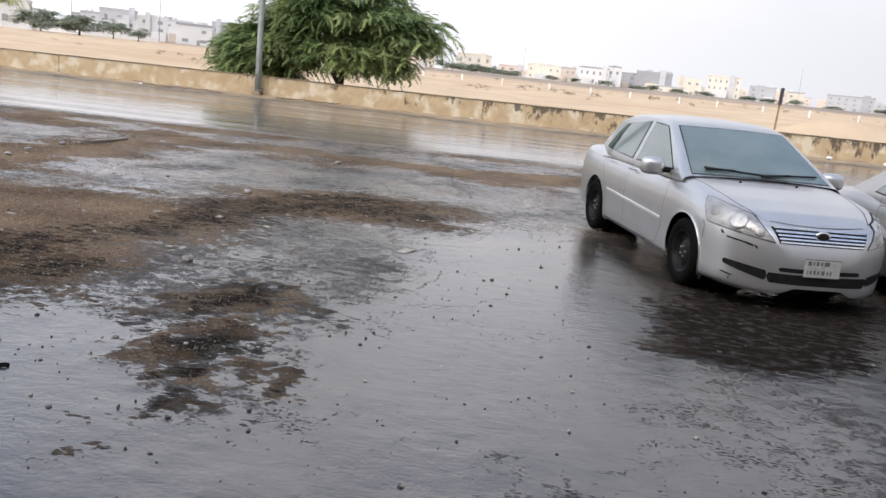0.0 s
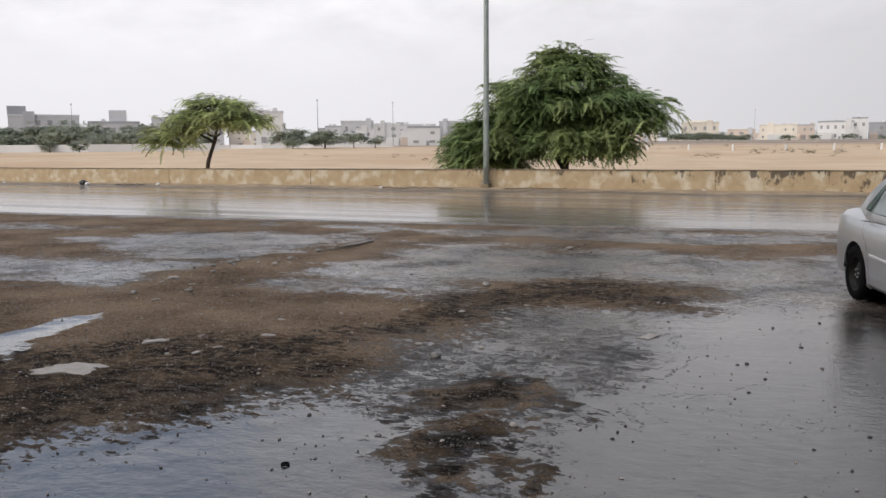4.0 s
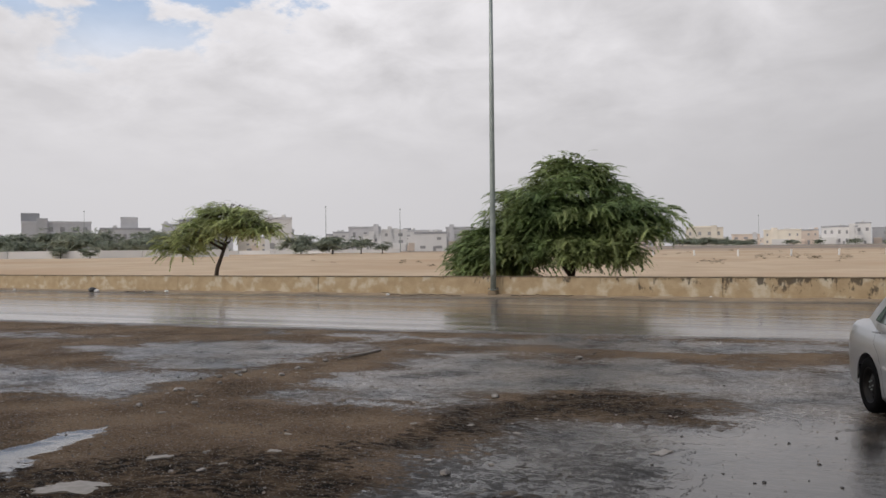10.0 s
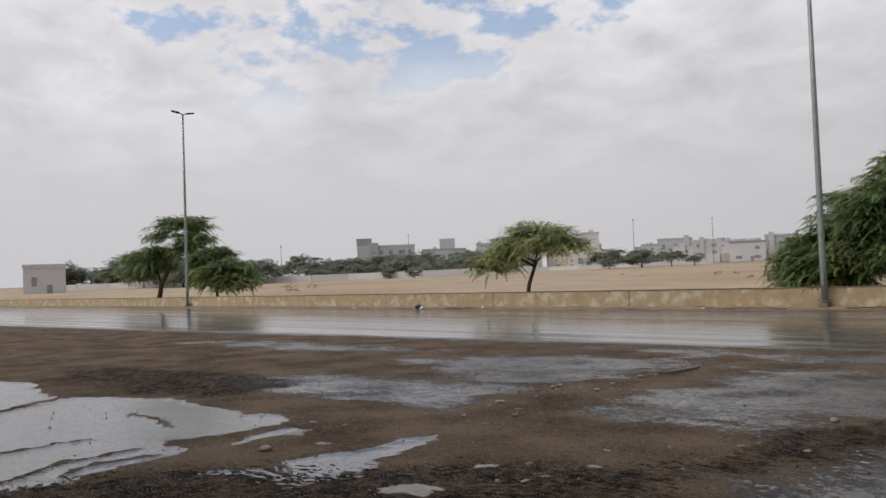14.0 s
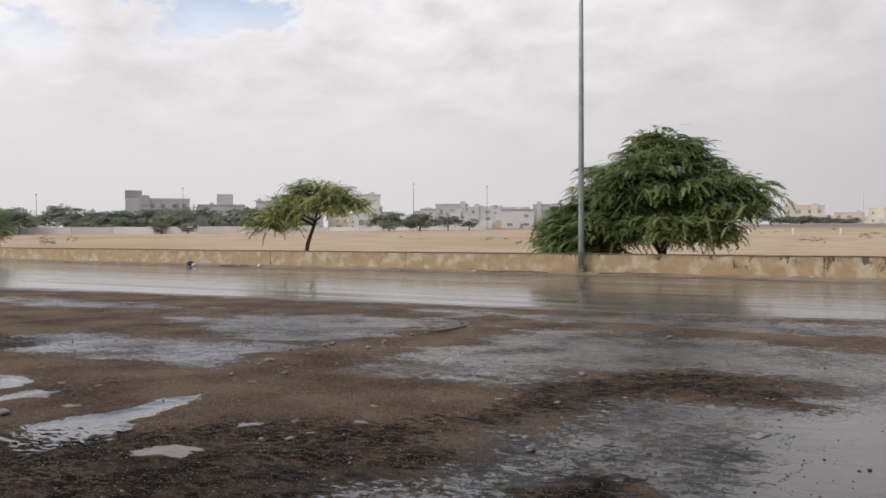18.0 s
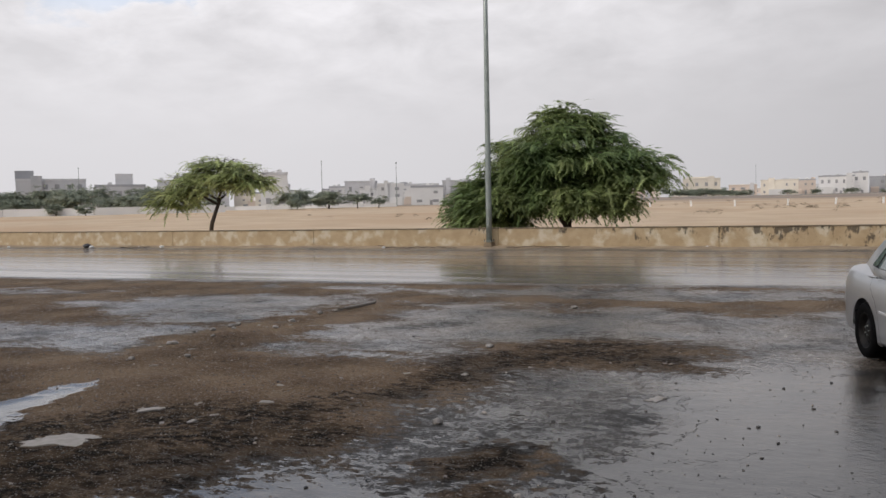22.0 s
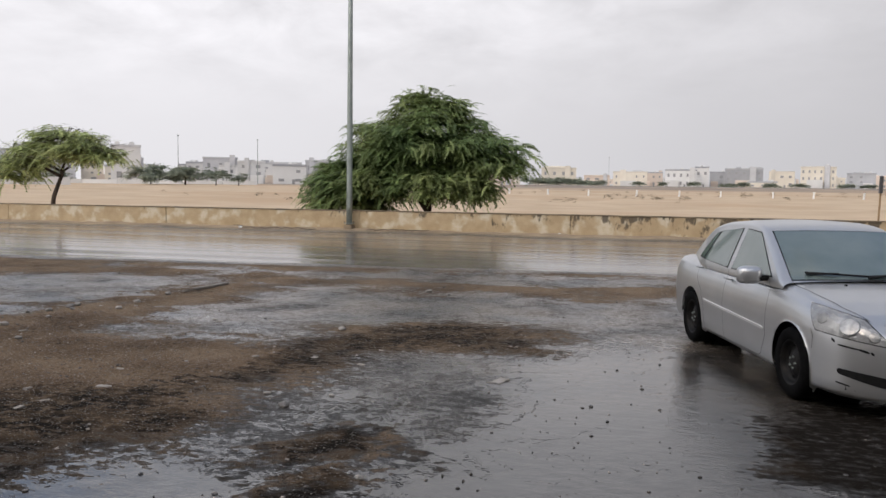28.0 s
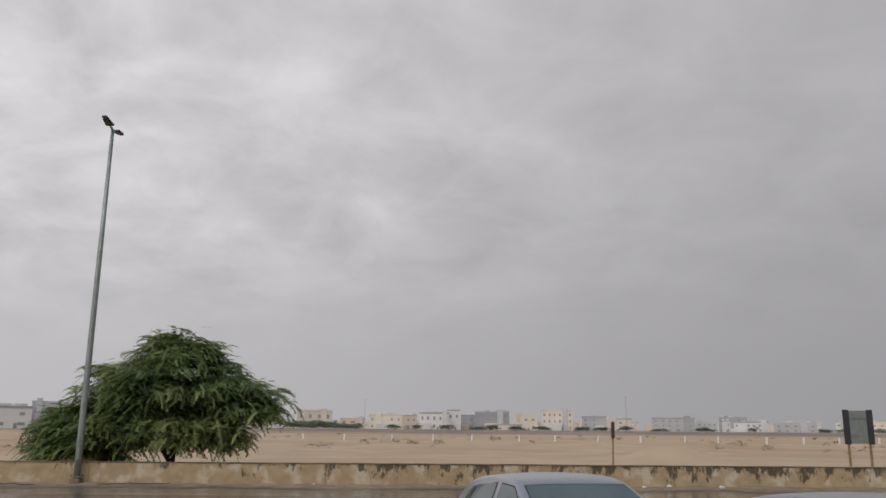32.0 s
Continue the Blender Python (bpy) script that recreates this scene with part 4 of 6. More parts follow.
tree((-7.2, 29.5, 0.5),
     [([(0, 0, 0), (0.05, 0, 0.7), (0.1, 0.1, 1.4)], [0.15, 0.13, 0.10]),
      ([(0, 0, 0.5), (-0.8, 0.2, 1.6), (-1.6, 0.1, 2.8)], [0.12, 0.08, 0.04]),
      ([(0.1, 0, 1.0), (1.0, 0.1, 2.0), (2.1, 0, 2.7)], [0.11, 0.08, 0.04]),
      ([(0.1, 0, 1.2), (0.1, 0.4, 2.6), (-0.1, 0.4, 4.0)], [0.11, 0.08, 0.03])],
     [((0.0, 0, 2.75), (2.5, 2.1, 1.6)), ((0.0, 0, 2.2), (1.7, 1.5, 1.3)), ((-1.3, 0, 2.3), (1.6, 1.7, 1.2)), ((1.75, 0, 2.3), (1.75, 1.7, 1.0)), ((0.0, 0.1, 4.0), (1.2, 1.0, 0.8)),
      ((0.2, -0.7, 1.4), (2.6, 1.5, 0.8)), ((2.2, 0, 1.75), (0.9, 1.2, 0.6)), ((-1.5, -0.8, 1.2), (1.5, 1.2, 0.65)), ((1.3, -0.8, 1.2), (1.3, 1.2, 0.5)), ((-0.25, 0.1, 4.6), (0.6, 0.5, 0.35)), ((2.65, 0, 2.2), (0.95, 1.0, 0.45)), ((-2.2, 0, 3.0), (0.9, 1.0, 0.7))],
     15000, 0.56, 11, "broad green acacia with drooping feathery crown behind wall", 80, lean=(0.12, -0.12), reach=0.92)
tree((-10.35, 29.9, 0.5),
     [([(0, 0, 0), (0.05, 0, 0.5), (0.1, 0.1, 1.0)], [0.12, 0.1, 0.08]), ([(0.1, 0, 0.8), (-0.4, 0.1, 1.4), (-0.7, 0, 1.9)], [0.07, 0.05, 0.03])],
     [((0.0, 0, 1.35), (1.45, 1.3, 1.05)), ((0.5, 0, 1.95), (1.2, 1.0, 0.8)), ((-0.1, -0.4, 0.8), (1.5, 1.1, 0.6))],
     6000, 0.5, 12, "low green acacia bush with feathery leaves beside street lamp", 20, lean=(-0.2, -0.1), reach=0.9)
tree((-23.4, 29.5, 0.5),
     [([(0, 0, 0), (0.15, 0, 0.8), (0.5, 0.1, 1.75)], [0.11, 0.09, 0.07]),
      ([(0.45, 0, 1.6), (-0.5, 0.1, 2.0), (-1.7, 0, 2.0)], [0.07, 0.05, 0.02]), ([(0.5, 0, 1.7), (1.2, 0.1, 2.3), (2.3, 0, 2.6)], [0.07, 0.05, 0.02]),
      ([(0.5, 0, 1.7), (0.7, 0.2, 2.6), (0.8, 0, 3.2)], [0.07, 0.04, 0.02])],
     [((1.0, 0, 2.7), (1.9, 1.4, 0.75)), ((-0.3, 0, 2.4), (1.6, 1.3, 0.7)), ((-1.5, 0, 1.85), (1.3, 1.1, 0.55)), ((2.3, 0, 2.3), (1.0, 0.9, 0.45)), ((0.5, 0, 3.2), (1.4, 1.0, 0.45)), ((-2.2, 0, 1.45), (0.7, 0.7, 0.35))],
     3600, 0.48, 13, "small leaning acacia with wind-swept thin crown and bare twigs", 200, "leaf_dry", (-0.45, 0), 1.45)
tree((-60.8, 29.5, 0.5),
     [([(0, 0, 0), (0.5, 0, 1.4), (1.8, 0.1, 2.7), (3.2, 0, 4.0)], [0.22, 0.19, 0.14, 0.06]),
      ([(0.6, 0, 1.5), (-0.4, 0.1, 2.4), (-1.7, 0, 3.0)], [0.11, 0.08, 0.04])],
     [((-1.8, 0, 3.2), (2.6, 1.9, 1.1)), ((4.0, 0, 5.3), (2.8, 2.0, 1.3)), ((0.7, 0, 3.5), (1.5, 1.5, 0.9)), ((6.1, 0, 4.0), (1.6, 1.4, 1.2)), ((-3.2, 0, 2.3), (1.1, 1.2, 0.5))],
     6000, 0.7, 14, "tall leaning acacia with two feathery crowns behind wall", 60, reach=1.1)
tree((-52.5, 30.0, 0.5),
     [([(0, 0, 0), (-0.1, 0, 0.9), (0.2, 0.1, 1.9)], [0.14, 0.11, 0.08])],
     [((0.8, 0, 1.9), (2.5, 1.9, 1.2)), ((-0.6, 0, 3.0), (1.7, 1.4, 1.1)), ((2.7, 0, 1.2), (1.5, 1.2, 0.8))],
     4600, 0.66, 15, "dark green acacia bush drooping to the wall", 20, reach=1.0)


# ==== saloon cars ====
from mathutils.bvhtree import BVHTree


def lerp_at(table, x):
    return float(np.interp(x, [a for a, _ in table], [b for _, b in table]))


HUB_X, HUB_Z, TYRE_R, ARCH_R = 1.30, 0.305, 0.305, 0.352
TOP = [(-2.36, 0.55), (-2.34, 0.80), (-2.27, 0.93), (-2.1, 0.985), (-1.7, 1.0), (-1.0, 0.965), (0.6, 0.95), (1.0, 0.965), (1.3, 0.925), (1.6, 0.868), (1.85, 0.80), (2.0, 0.735), (2.08, 0.665), (2.13, 0.57), (2.16, 0.46), (2.17, 0.42)]
LOW = [(-2.36, 0.42), (-2.3, 0.27), (-2.1, 0.24), (-0.9, 0.19), (0.9, 0.18), (1.9, 0.155), (2.1, 0.155), (2.15, 0.17), (2.17, 0.22)]


def half_width(x):
    w = 0.852
    if x > 1.15:
        w *= max(1e-3, 1 - ((x - 1.15) / 1.03) ** 3.4) ** (1 / 2.6)
    if x < -1.4:
        w *= max(1e-3, 1 - ((-1.4 - x) / 0.975) ** 4.0) ** (1 / 3.0)
    return w


SIDE = [(0.90, 0.0), (0.965, 0.05), (0.985, 0.16), (0.992, 0.30), (1.0, 0.45), (1.0, 0.58), (0.992, 0.70), (0.972, 0.81), (0.935, 0.90), (0.885, 0.955), (0.80, 0.982), (0.62, 0.995), (0.35, 1.0), (0.0, 1.002)]


def car_shell():
    """The lower body: sections from tail to nose, both sides, with open wheel arches."""
    t = np.linspace(0, 1, 120)
    xs = -2.36 + 4.53 * (0.5 - 0.5 * np.cos(np.pi * t)) * 0.55 + 4.53 * t * 0.45
    k = np.linspace(0, len(SIDE) - 1, 40)
    sy = np.interp(k, range(len(SIDE)), [a for a, _ in SIDE])
    sz = np.interp(k, range(len(SIDE)), [b for _, b in SIDE])
    bm = bmesh.new()
    rows = []
    for x in xs:
        w, zt, zb = half_width(x), lerp_at(TOP, x), lerp_at(LOW, x)
        ring = [(y * w, zb + z * (zt - zb)) for y, z in zip(sy, sz)]
        full = [(-y, z) for y, z in ring] + [(y, z) for y, z in ring[-2::-1]]
        row = []
        for y, z in full:
            co = Vector((x, y, z))
            for hx in (HUB_X, -HUB_X):
                d = Vector((x - hx, 0, z - HUB_Z))
                if abs(y) > 0.5 and 0.7 * ARCH_R < d.length < ARCH_R:
                    d = d.normalized() * ARCH_R
                    co.x, co.z = hx + d.x, HUB_Z + d.z
            row.append(bm.verts.new(co))
        rows.append(row)
    for a, b in zip(rows, rows[1:]):
        for i in range(len(a) - 1):
            mid = (a[i].co + a[i + 1].co + b[i].co + b[i + 1].co) / 4
            if abs(mid.y) > 0.5 and any(math.hypot(mid.x - hx, mid.z - HUB_Z) < ARCH_R * 0.97 for hx in (HUB_X, -HUB_X)):
                continue
            bm.faces.new((a[i], b[i], b[i + 1], a[i + 1]))
    for row in (rows[0], rows[-1]):
        n = len(row)
        for i in range(n // 2):
            bm.faces.new((row[i], row[i + 1], row[n - 2 - i], row[n - 1 - i]) if i + 1 < n - 2 - i else (row[i], row[i + 1], row[n - 1 - i]))
    bmesh.ops.recalc_face_normals(bm, faces=bm.faces)
    return bm


ROOF = [(-1.98, 0.99), (-1.8, 1.09), (-1.45, 1.275), (-1.18, 1.385), (-0.9, 1.44), (-0.55, 1.468), (-0.2, 1.468), (0.05, 1.445), (0.2, 1.40), (0.45, 1.27), (0.75, 1.11), (1.02, 0.96)]


def car_cabin():
    """The glasshouse with rounded roof, as one painted shell."""
    bm = bmesh.new()
    rows = []
    for x in np.linspace(-1.98, 1.02, 72):
        zt, zb = lerp_at(ROOF, x), 0.9
        zt = float(np.mean([lerp_at(ROOF, x + d) for d in (-0.06, 0, 0.06)]))
        lean = lambda z: 0.795 - 0.40 * max(0, z - 0.95) ** 1.02
        if x < -1.0:
            lean = lambda z: 0.795 - 0.40 * max(0, z - 0.95) - 0.16 * ((-1.0 - x) / 0.86) ** 1.5
        pts = []
        for z in np.linspace(zb, zt - 0.06, 9):
            pts.append((lean(z), z))
        ye = pts[-1][0]
        for a in np.linspace(0.15, 1, 5):
            pts.append((ye - 0.10 * (1 - math.cos(a * 1.4)), zt - 0.06 + 0.05 * math.sin(a * 1.4)))
        ye = pts[-1][0]
        for a in np.linspace(0.2, 1, 6):
            pts.append((ye * (1 - a), zt - 0.0105 + 0.022 * (1 - (1 - a) ** 2)))
        full = [(-y, z) for y, z in pts] + [(y, z) for y, z in pts[-2::-1]]
        rows.append([bm.verts.new((x, y, z)) for y, z in full])
    for a, b in zip(rows, rows[1:]):
        for i in range(len(a) - 1):
            bm.faces.new((a[i], b[i], b[i + 1], a[i + 1]))
    bmesh.ops.recalc_face_normals(bm, faces=bm.faces)
    return bm


def lathe(profile, axis_at, sides=40, flip=1):
    """A ring turned round the y axis: profile of (radius, y)."""
    bm = bmesh.new()
    rings = []
    for k in range(sides):
        a = math.tau * k / sides
        rings.append([bm.verts.new((axis_at[0] + r * math.cos(a), axis_at[1] + flip * y, axis_at[2] + r * math.sin(a))) for r, y in profile])
    for k in range(sides):
        u, v = rings[k], rings[(k + 1) % sides]
        for i in range(len(profile) - 1):
            bm.faces.new((u[i], u[i + 1], v[i + 1], v[i]))
    bmesh.ops.recalc_face_normals(bm, faces=bm.faces)
    return bm


def on_skin(bvh, corners, way, nu=10, nv=10, lift=0.006, thick=0.012, rounding=0.0):
    """A curved plate that follows the car's skin: four guide corners, laid onto the skin along way."""
    bm = bmesh.new()
    A, B, C, D = (Vector(c) for c in corners)
    way = Vector(way).normalized()
    grid = []
    for i in range(nu + 1):
        row = []
        for j in range(nv + 1):
            u, v = i / nu, j / nv
            if rounding:
                a, b = 2 * u - 1, 2 * v - 1
                a, b = a * math.sqrt(1 - rounding * b * b / 2), b * math.sqrt(1 - rounding * a * a / 2)
                u, v = (a + 1) / 2, (b + 1) / 2
            q = (A * (1 - u) + B * u) * (1 - v) + (D * (1 - u) + C * u) * v
            hit, nrm, _, _ = bvh.ray_cast(q - way * 1.5, way, 3.0)
            if hit is None:
                hit, nrm, _, _ = bvh.find_nearest(q)
            if nrm.dot(way) > 0:
                nrm = -nrm
            row.append((bm.verts.new(hit + nrm * lift), bm.verts.new(hit + nrm * (lift - thick))))
        grid.append(row)
    for i in range(nu):
        for j in range(nv):
            q = [grid[i][j], grid[i + 1][j], grid[i + 1][j + 1], grid[i][j + 1]]
            bm.faces.new([c[0] for c in q])
    rim = [grid[i][0] for i in range(nu + 1)] + [grid[nu][j] for j in range(1, nv + 1)] + [grid[i][nv] for i in range(nu - 1, -1, -1)] + [grid[0][j] for j in range(nv - 1, 0, -1)]
    for a, b in zip(rim, rim[1:] + rim[:1]):
        bm.faces.new((a[0], b[0], b[1], a[1]))
    bmesh.ops.recalc_face_normals(bm, faces=bm.faces)
    loose = [v for v in bm.verts if not v.link_faces]
    bmesh.ops.delete(bm, geom=loose, context="VERTS")
    return bm


def seam(bvh, pts, way, wide=0.005, lift=0.0025):
    """A thin dark joint along guide points on the skin."""
    bm = bmesh.new()
    way = Vector(way).normalized()
    pts = [Vector(p) for p in pts]
    line = []
    for a, b in zip(pts, pts[1:]):
        n = max(2, int((b - a).length / 0.04))
        line += [a.lerp(b, i / n) for i in range(n)]
    line.append(pts[-1])
    prev = None
    for i, q in enumerate(line):
        hit, nrm, _, _ = bvh.ray_cast(q - way * 1.5, way, 3.0)
        if hit is None:
            prev = None
            continue
        if nrm.dot(way) > 0:
            nrm = -nrm
        d = (line[min(i + 1, len(line) - 1)] - line[max(i - 1, 0)]).normalized()
        s = d.cross(nrm).normalized() * wide / 2
        now = (bm.verts.new(hit + nrm * lift - s), bm.verts.new(hit + nrm * lift + s))
        if prev:
            bm.faces.new((prev[0], prev[1], now[1], now[0]))
        prev = now
    bmesh.ops.recalc_face_normals(bm, faces=bm.faces)
    return bm


def saloon(m, paint, label, scuffs=True):
    e = thing("saloon_car", m, label, "car", "parked cars")
    shell, cabin = car_shell(), car_cabin()
    both = bmesh.new()
    for src in (shell, cabin):
        tmp = bpy.data.meshes.new("t"); src.to_mesh(tmp); both.from_mesh(tmp); bpy.data.meshes.remove(tmp)
    bmesh.ops.recalc_face_normals(both, faces=both.faces)
    bvh = BVHTree.FromBMesh(both)
    both.free()
    body = part("body", shell, paint, e, smooth=True)
    part("roof", cabin, paint, e, smooth=True)
    part("underbody", box(4.1, 1.36, 0.32, (-0.05, 0, 0.33), 0.05), M["black"], e)
    for hx in (HUB_X, -HUB_X):
        part("arch_liner", lathe([(ARCH_R - 0.004, -0.62), (ARCH_R - 0.004, -0.3), (0.05, -0.3)], (hx, 0, HUB_Z), 36), M["black"], e)
        part("arch_liner", lathe([(ARCH_R - 0.004, 0.62), (ARCH_R - 0.004, 0.3), (0.05, 0.3)], (hx, 0, HUB_Z), 36), M["black"], e)
    for hx in (HUB_X, -HUB_X):
        for s in (-1, 1):
            wheel = new("wheel"); wheel.parent = e
            part("tyre", lathe([(0.195, -0.085), (0.215, -0.098), (0.27, -0.1), (0.293, -0.088), (0.305, -0.06), (0.305, 0.06), (0.293, 0.088), (0.2, 0.09)], (hx, s * 0.745, HUB_Z), 48, -s), M["rubber"], wheel, smooth=True)
            rim = part("rim", lathe([(0.2, -0.085), (0.19, -0.088), (0.182, -0.055), (0.165, -0.02), (0.12, -0.03), (0.085, -0.055), (0.07, -0.06), (0.0, -0.06)], (hx, s * 0.745, HUB_Z), 40, -s), M["steel_dark"], wheel, "black steel rim", smooth=True)
            for k in range(5):
                a = k * math.tau / 5
                q = tube([(hx + 0.05 * math.cos(a), s * 0.80, HUB_Z + 0.05 * math.sin(a)), (hx + 0.05 * math.cos(a), s * 0.818, HUB_Z + 0.05 * math.sin(a))], 0.009, 6)
                part("nut", q, M["galv"], rim)
            for k in range(8):
                a = (k + 0.5) * math.tau / 8
                part("slot", tube([(hx + 0.145 * math.cos(a), s * 0.76, HUB_Z + 0.145 * math.sin(a)), (hx + 0.145 * math.cos(a), s * 0.7705, HUB_Z + 0.145 * math.sin(a))], 0.02, 8), M["rubber"], rim)
    # glass
    part("windscreen", on_skin(bvh, [(0.98, -0.69, 0.985), (0.98, 0.69, 0.985), (0.2, 0.555, 1.372), (0.2, -0.555, 1.372)], (-1, 0, -0.35), 18, 12, 0.004), M["glass"], e, "rain-wet windscreen")
    part("windscreen_seal", on_skin(bvh, [(0.98, -0.70, 0.974), (0.98, 0.70, 0.974), (0.19, 0.564, 1.38), (0.19, -0.564, 1.38)], (-1, 0, -0.35), 18, 12, 0.002), M["black"], e)
    part("rear_window", on_skin(bvh, [(-1.78, -0.52, 1.07), (-1.78, 0.52, 1.07), (-1.2, 0.5, 1.35), (-1.2, -0.5, 1.35)], (1, 0, -0.4), 10, 8, 0.004), M["glass"], e)
    for s in (-1, 1):
        y, way = 0.8 * s, (0, -s, 0)
        fr = part("window_frame", on_skin(bvh, [(0.765, y, 0.98), (-0.232, y, 0.965), (-0.232, y, 1.388), (0.13, y, 1.371)], way, 12, 10, 0.003), M["black"], e)
        part("pane", on_skin(bvh, [(0.73, y, 0.99), (-0.22, y, 0.975), (-0.22, y, 1.378), (0.14, y, 1.36)], way, 12, 10, 0.006), M["glass"], fr)
        fr = part("window_frame", on_skin(bvh, [(-0.338, y, 0.965), (-1.39, y, 1.008), (-1.02, y, 1.31), (-0.338, y, 1.388)], way, 12, 10, 0.003), M["black"], e)
        part("pane", on_skin(bvh, [(-0.35, y, 0.975), (-1.10, y, 1.0), (-0.88, y, 1.335), (-0.35, y, 1.378)], way, 12, 10, 0.006), M["glass"], fr)
        part("pane", on_skin(bvh, [(-1.15, y, 1.01), (-1.36, y, 1.02), (-1.03, y, 1.29), (-0.94, y, 1.315)], way, 6, 6, 0.006), M["glass"], fr)
        # doors: joints, handles and side moulding
        part("door_joint", seam(bvh, [(0.72, y, 0.97), (0.80, y, 0.80), (0.80, y, 0.45), (0.70, y, 0.27), (0.62, y, 0.235)], way), M["black"], body)
        part("door_joint", seam(bvh, [(-0.29, y, 0.95), (-0.29, y, 0.6), (-0.25, y, 0.235)], way), M["black"], body)
        part("door_joint", seam(bvh, [(-1.2, y, 0.985), (-1.13, y, 0.78), (-0.97, y, 0.66), (-0.88, y, 0.5), (-0.86, y, 0.235)], way), M["black"], body)
        part("door_joint", seam(bvh, [(0.62, y, 0.235), (-0.86, y, 0.235)], way), M["black"], body)
        part("moulding", on_skin(bvh, [(0.76, y, 0.50), (-0.84, y, 0.548), (-0.84, y, 0.572), (0.76, y, 0.524)], way, 24, 2, 0.010, 0.018), M["moulding"], e, "pale side moulding")
        for hx, hz in ((-0.14, 0.865), (-1.0, 0.905)):
            cup = part("handle_cup", on_skin(bvh, [(hx + 0.1, y, hz - 0.03), (hx - 0.1, y, hz - 0.03), (hx - 0.1, y, hz + 0.03), (hx + 0.1, y, hz + 0.03)], way, 6, 4, 0.002, 0.01, 0.9), M["paint_shade"], e)
            part("handle", tube([(hx + 0.09, s * 0.84, hz + 0.005), (hx + 0.05, s * 0.868, hz + 0.01), (hx - 0.06, s * 0.868, hz + 0.01), (hx - 0.09, s * 0.84, hz + 0.005)], [0.012, 0.014, 0.014, 0.012], 8), paint, cup, smooth=True)
        mir = bmesh.new()
        bmesh.ops.create_uvsphere(mir, u_segments=24, v_segments=14, radius=1)
        for v in mir.verts:
            v.co = Vector((0.62 + 0.09 * v.co.x * (1 if v.co.x > 0 else 0.45), s * (0.945 + 0.12 * (abs(v.co.y) ** 0.6) * (1 if v.co.y > 0 else -1)), 0.99 + 0.085 * (abs(v.co.z) ** 0.55) * (1 if v.co.z > 0 else -1)))
        mo = part("mirror", mir, paint, e, smooth=True)
        part("mirror_foot", box(0.09, 0.14, 0.05, (0.66, s * 0.82, 0.965), 0.015), M["black"], mo)
        # lamps and bumper joints
        lamp = part("headlight", on_skin(bvh, [(1.69, s * 0.83, 0.655), (2.13, s * 0.40, 0.575), (1.92, s * 0.53, 0.765), (1.52, s * 0.79, 0.86)], (-0.75, -s * 0.6, -0.12), 16, 12, 0.007, 0.02, 0.22), M["lens"], e, "clear plastic headlight")
        part("lamp_rim", on_skin(bvh, [(1.685, s * 0.836, 0.648), (2.14, s * 0.39, 0.567), (1.925, s * 0.523, 0.772), (1.513, s * 0.793, 0.867)], (-0.75, -s * 0.6, -0.12), 16, 12, 0.003, 0.02, 0.22), M["black"], lamp)
        for ly, lz, lx, rr in ((0.62, 0.705, 1.88, 0.078), (0.755, 0.75, 1.7, 0.052), (0.50, 0.648, 2.02, 0.045)):
            hit, nrm, _, _ = bvh.ray_cast(Vector((lx + 0.75, s * (ly + 0.6), lz + 0.12)), Vector((-0.75, -s * 0.6, -0.12)).normalized(), 3)
            if hit:
                if nrm.dot(Vector((-0.75, -s * 0.6, -0.12))) > 0:
                    nrm = -nrm
                q = bmesh.new()
                bmesh.ops.create_uvsphere(q, u_segments=16, v_segments=10, radius=rr)
                bmesh.ops.transform(q, matrix=Matrix.Translation(hit + nrm * 0.004) @ nrm.to_track_quat("Z", "Y").to_matrix().to_4x4() @ Matrix.Diagonal((1, 1, 0.16, 1)), verts=q.verts)
                part("reflector", q, M["reflector"] if rr > 0.06 else M["lens_dim"], lamp, "bright round reflector" if rr > 0.06 else "", smooth=True)
        part("bumper_joint", seam(bvh, [(1.63, s * 0.83, 0.655), (1.66, s * 0.82, 0.60), (1.66, s * 0.82, 0.5)], (-0.3, -s, 0)), M["black"], body)
        part("bonnet_joint", seam(bvh, [(1.0, s * 0.70, 1.3), (1.35, s * 0.665, 1.3), (1.7, s * 0.60, 1.3), (1.93, s * 0.50, 1.3)], (0, 0, -1), 0.006), M["black"], body)
        part("fog_recess", on_skin(bvh, [(1.93, s * 0.74, 0.345), (2.2, s * 0.47, 0.262), (2.2, s * 0.47, 0.352), (1.93, s * 0.74, 0.392)], (-1, -s * 0.35, 0), 8, 4, 0.004, 0.02, 0.3), M["black"], e)
    F = (-1, 0, 0)
    part("bonnet_edge", seam(bvh, [(2.3, -0.42, 0.735), (2.3, -0.2, 0.722), (2.3, 0, 0.715), (2.3, 0.2, 0.722), (2.3, 0.42, 0.735)], F, 0.006), M["black"], body)
    part("intake", on_skin(bvh, [(2.3, -0.36, 0.352), (2.3, 0.36, 0.352), (2.3, 0.36, 0.388), (2.3, -0.36, 0.388)], F, 12, 3, 0.004, 0.02, 0.2), M["black"], e)
    part("lower_intake", on_skin(bvh, [(2.3, -0.43, 0.252), (2.3, 0.43, 0.252), (2.3, 0.45, 0.338), (2.3, -0.45, 0.338)], F, 12, 3, 0.004, 0.02, 0.15), M["black"], e)
    grille = part("grille", on_skin(bvh, [(2.3, -0.37, 0.578), (2.3, 0.37, 0.578), (2.3, 0.43, 0.70), (2.3, -0.43, 0.70)], F, 14, 6, 0.004, 0.02), M["black"], e, "dark grille with chrome bars")
    for k in range(5):
        z = 0.588 + 0.026 * k
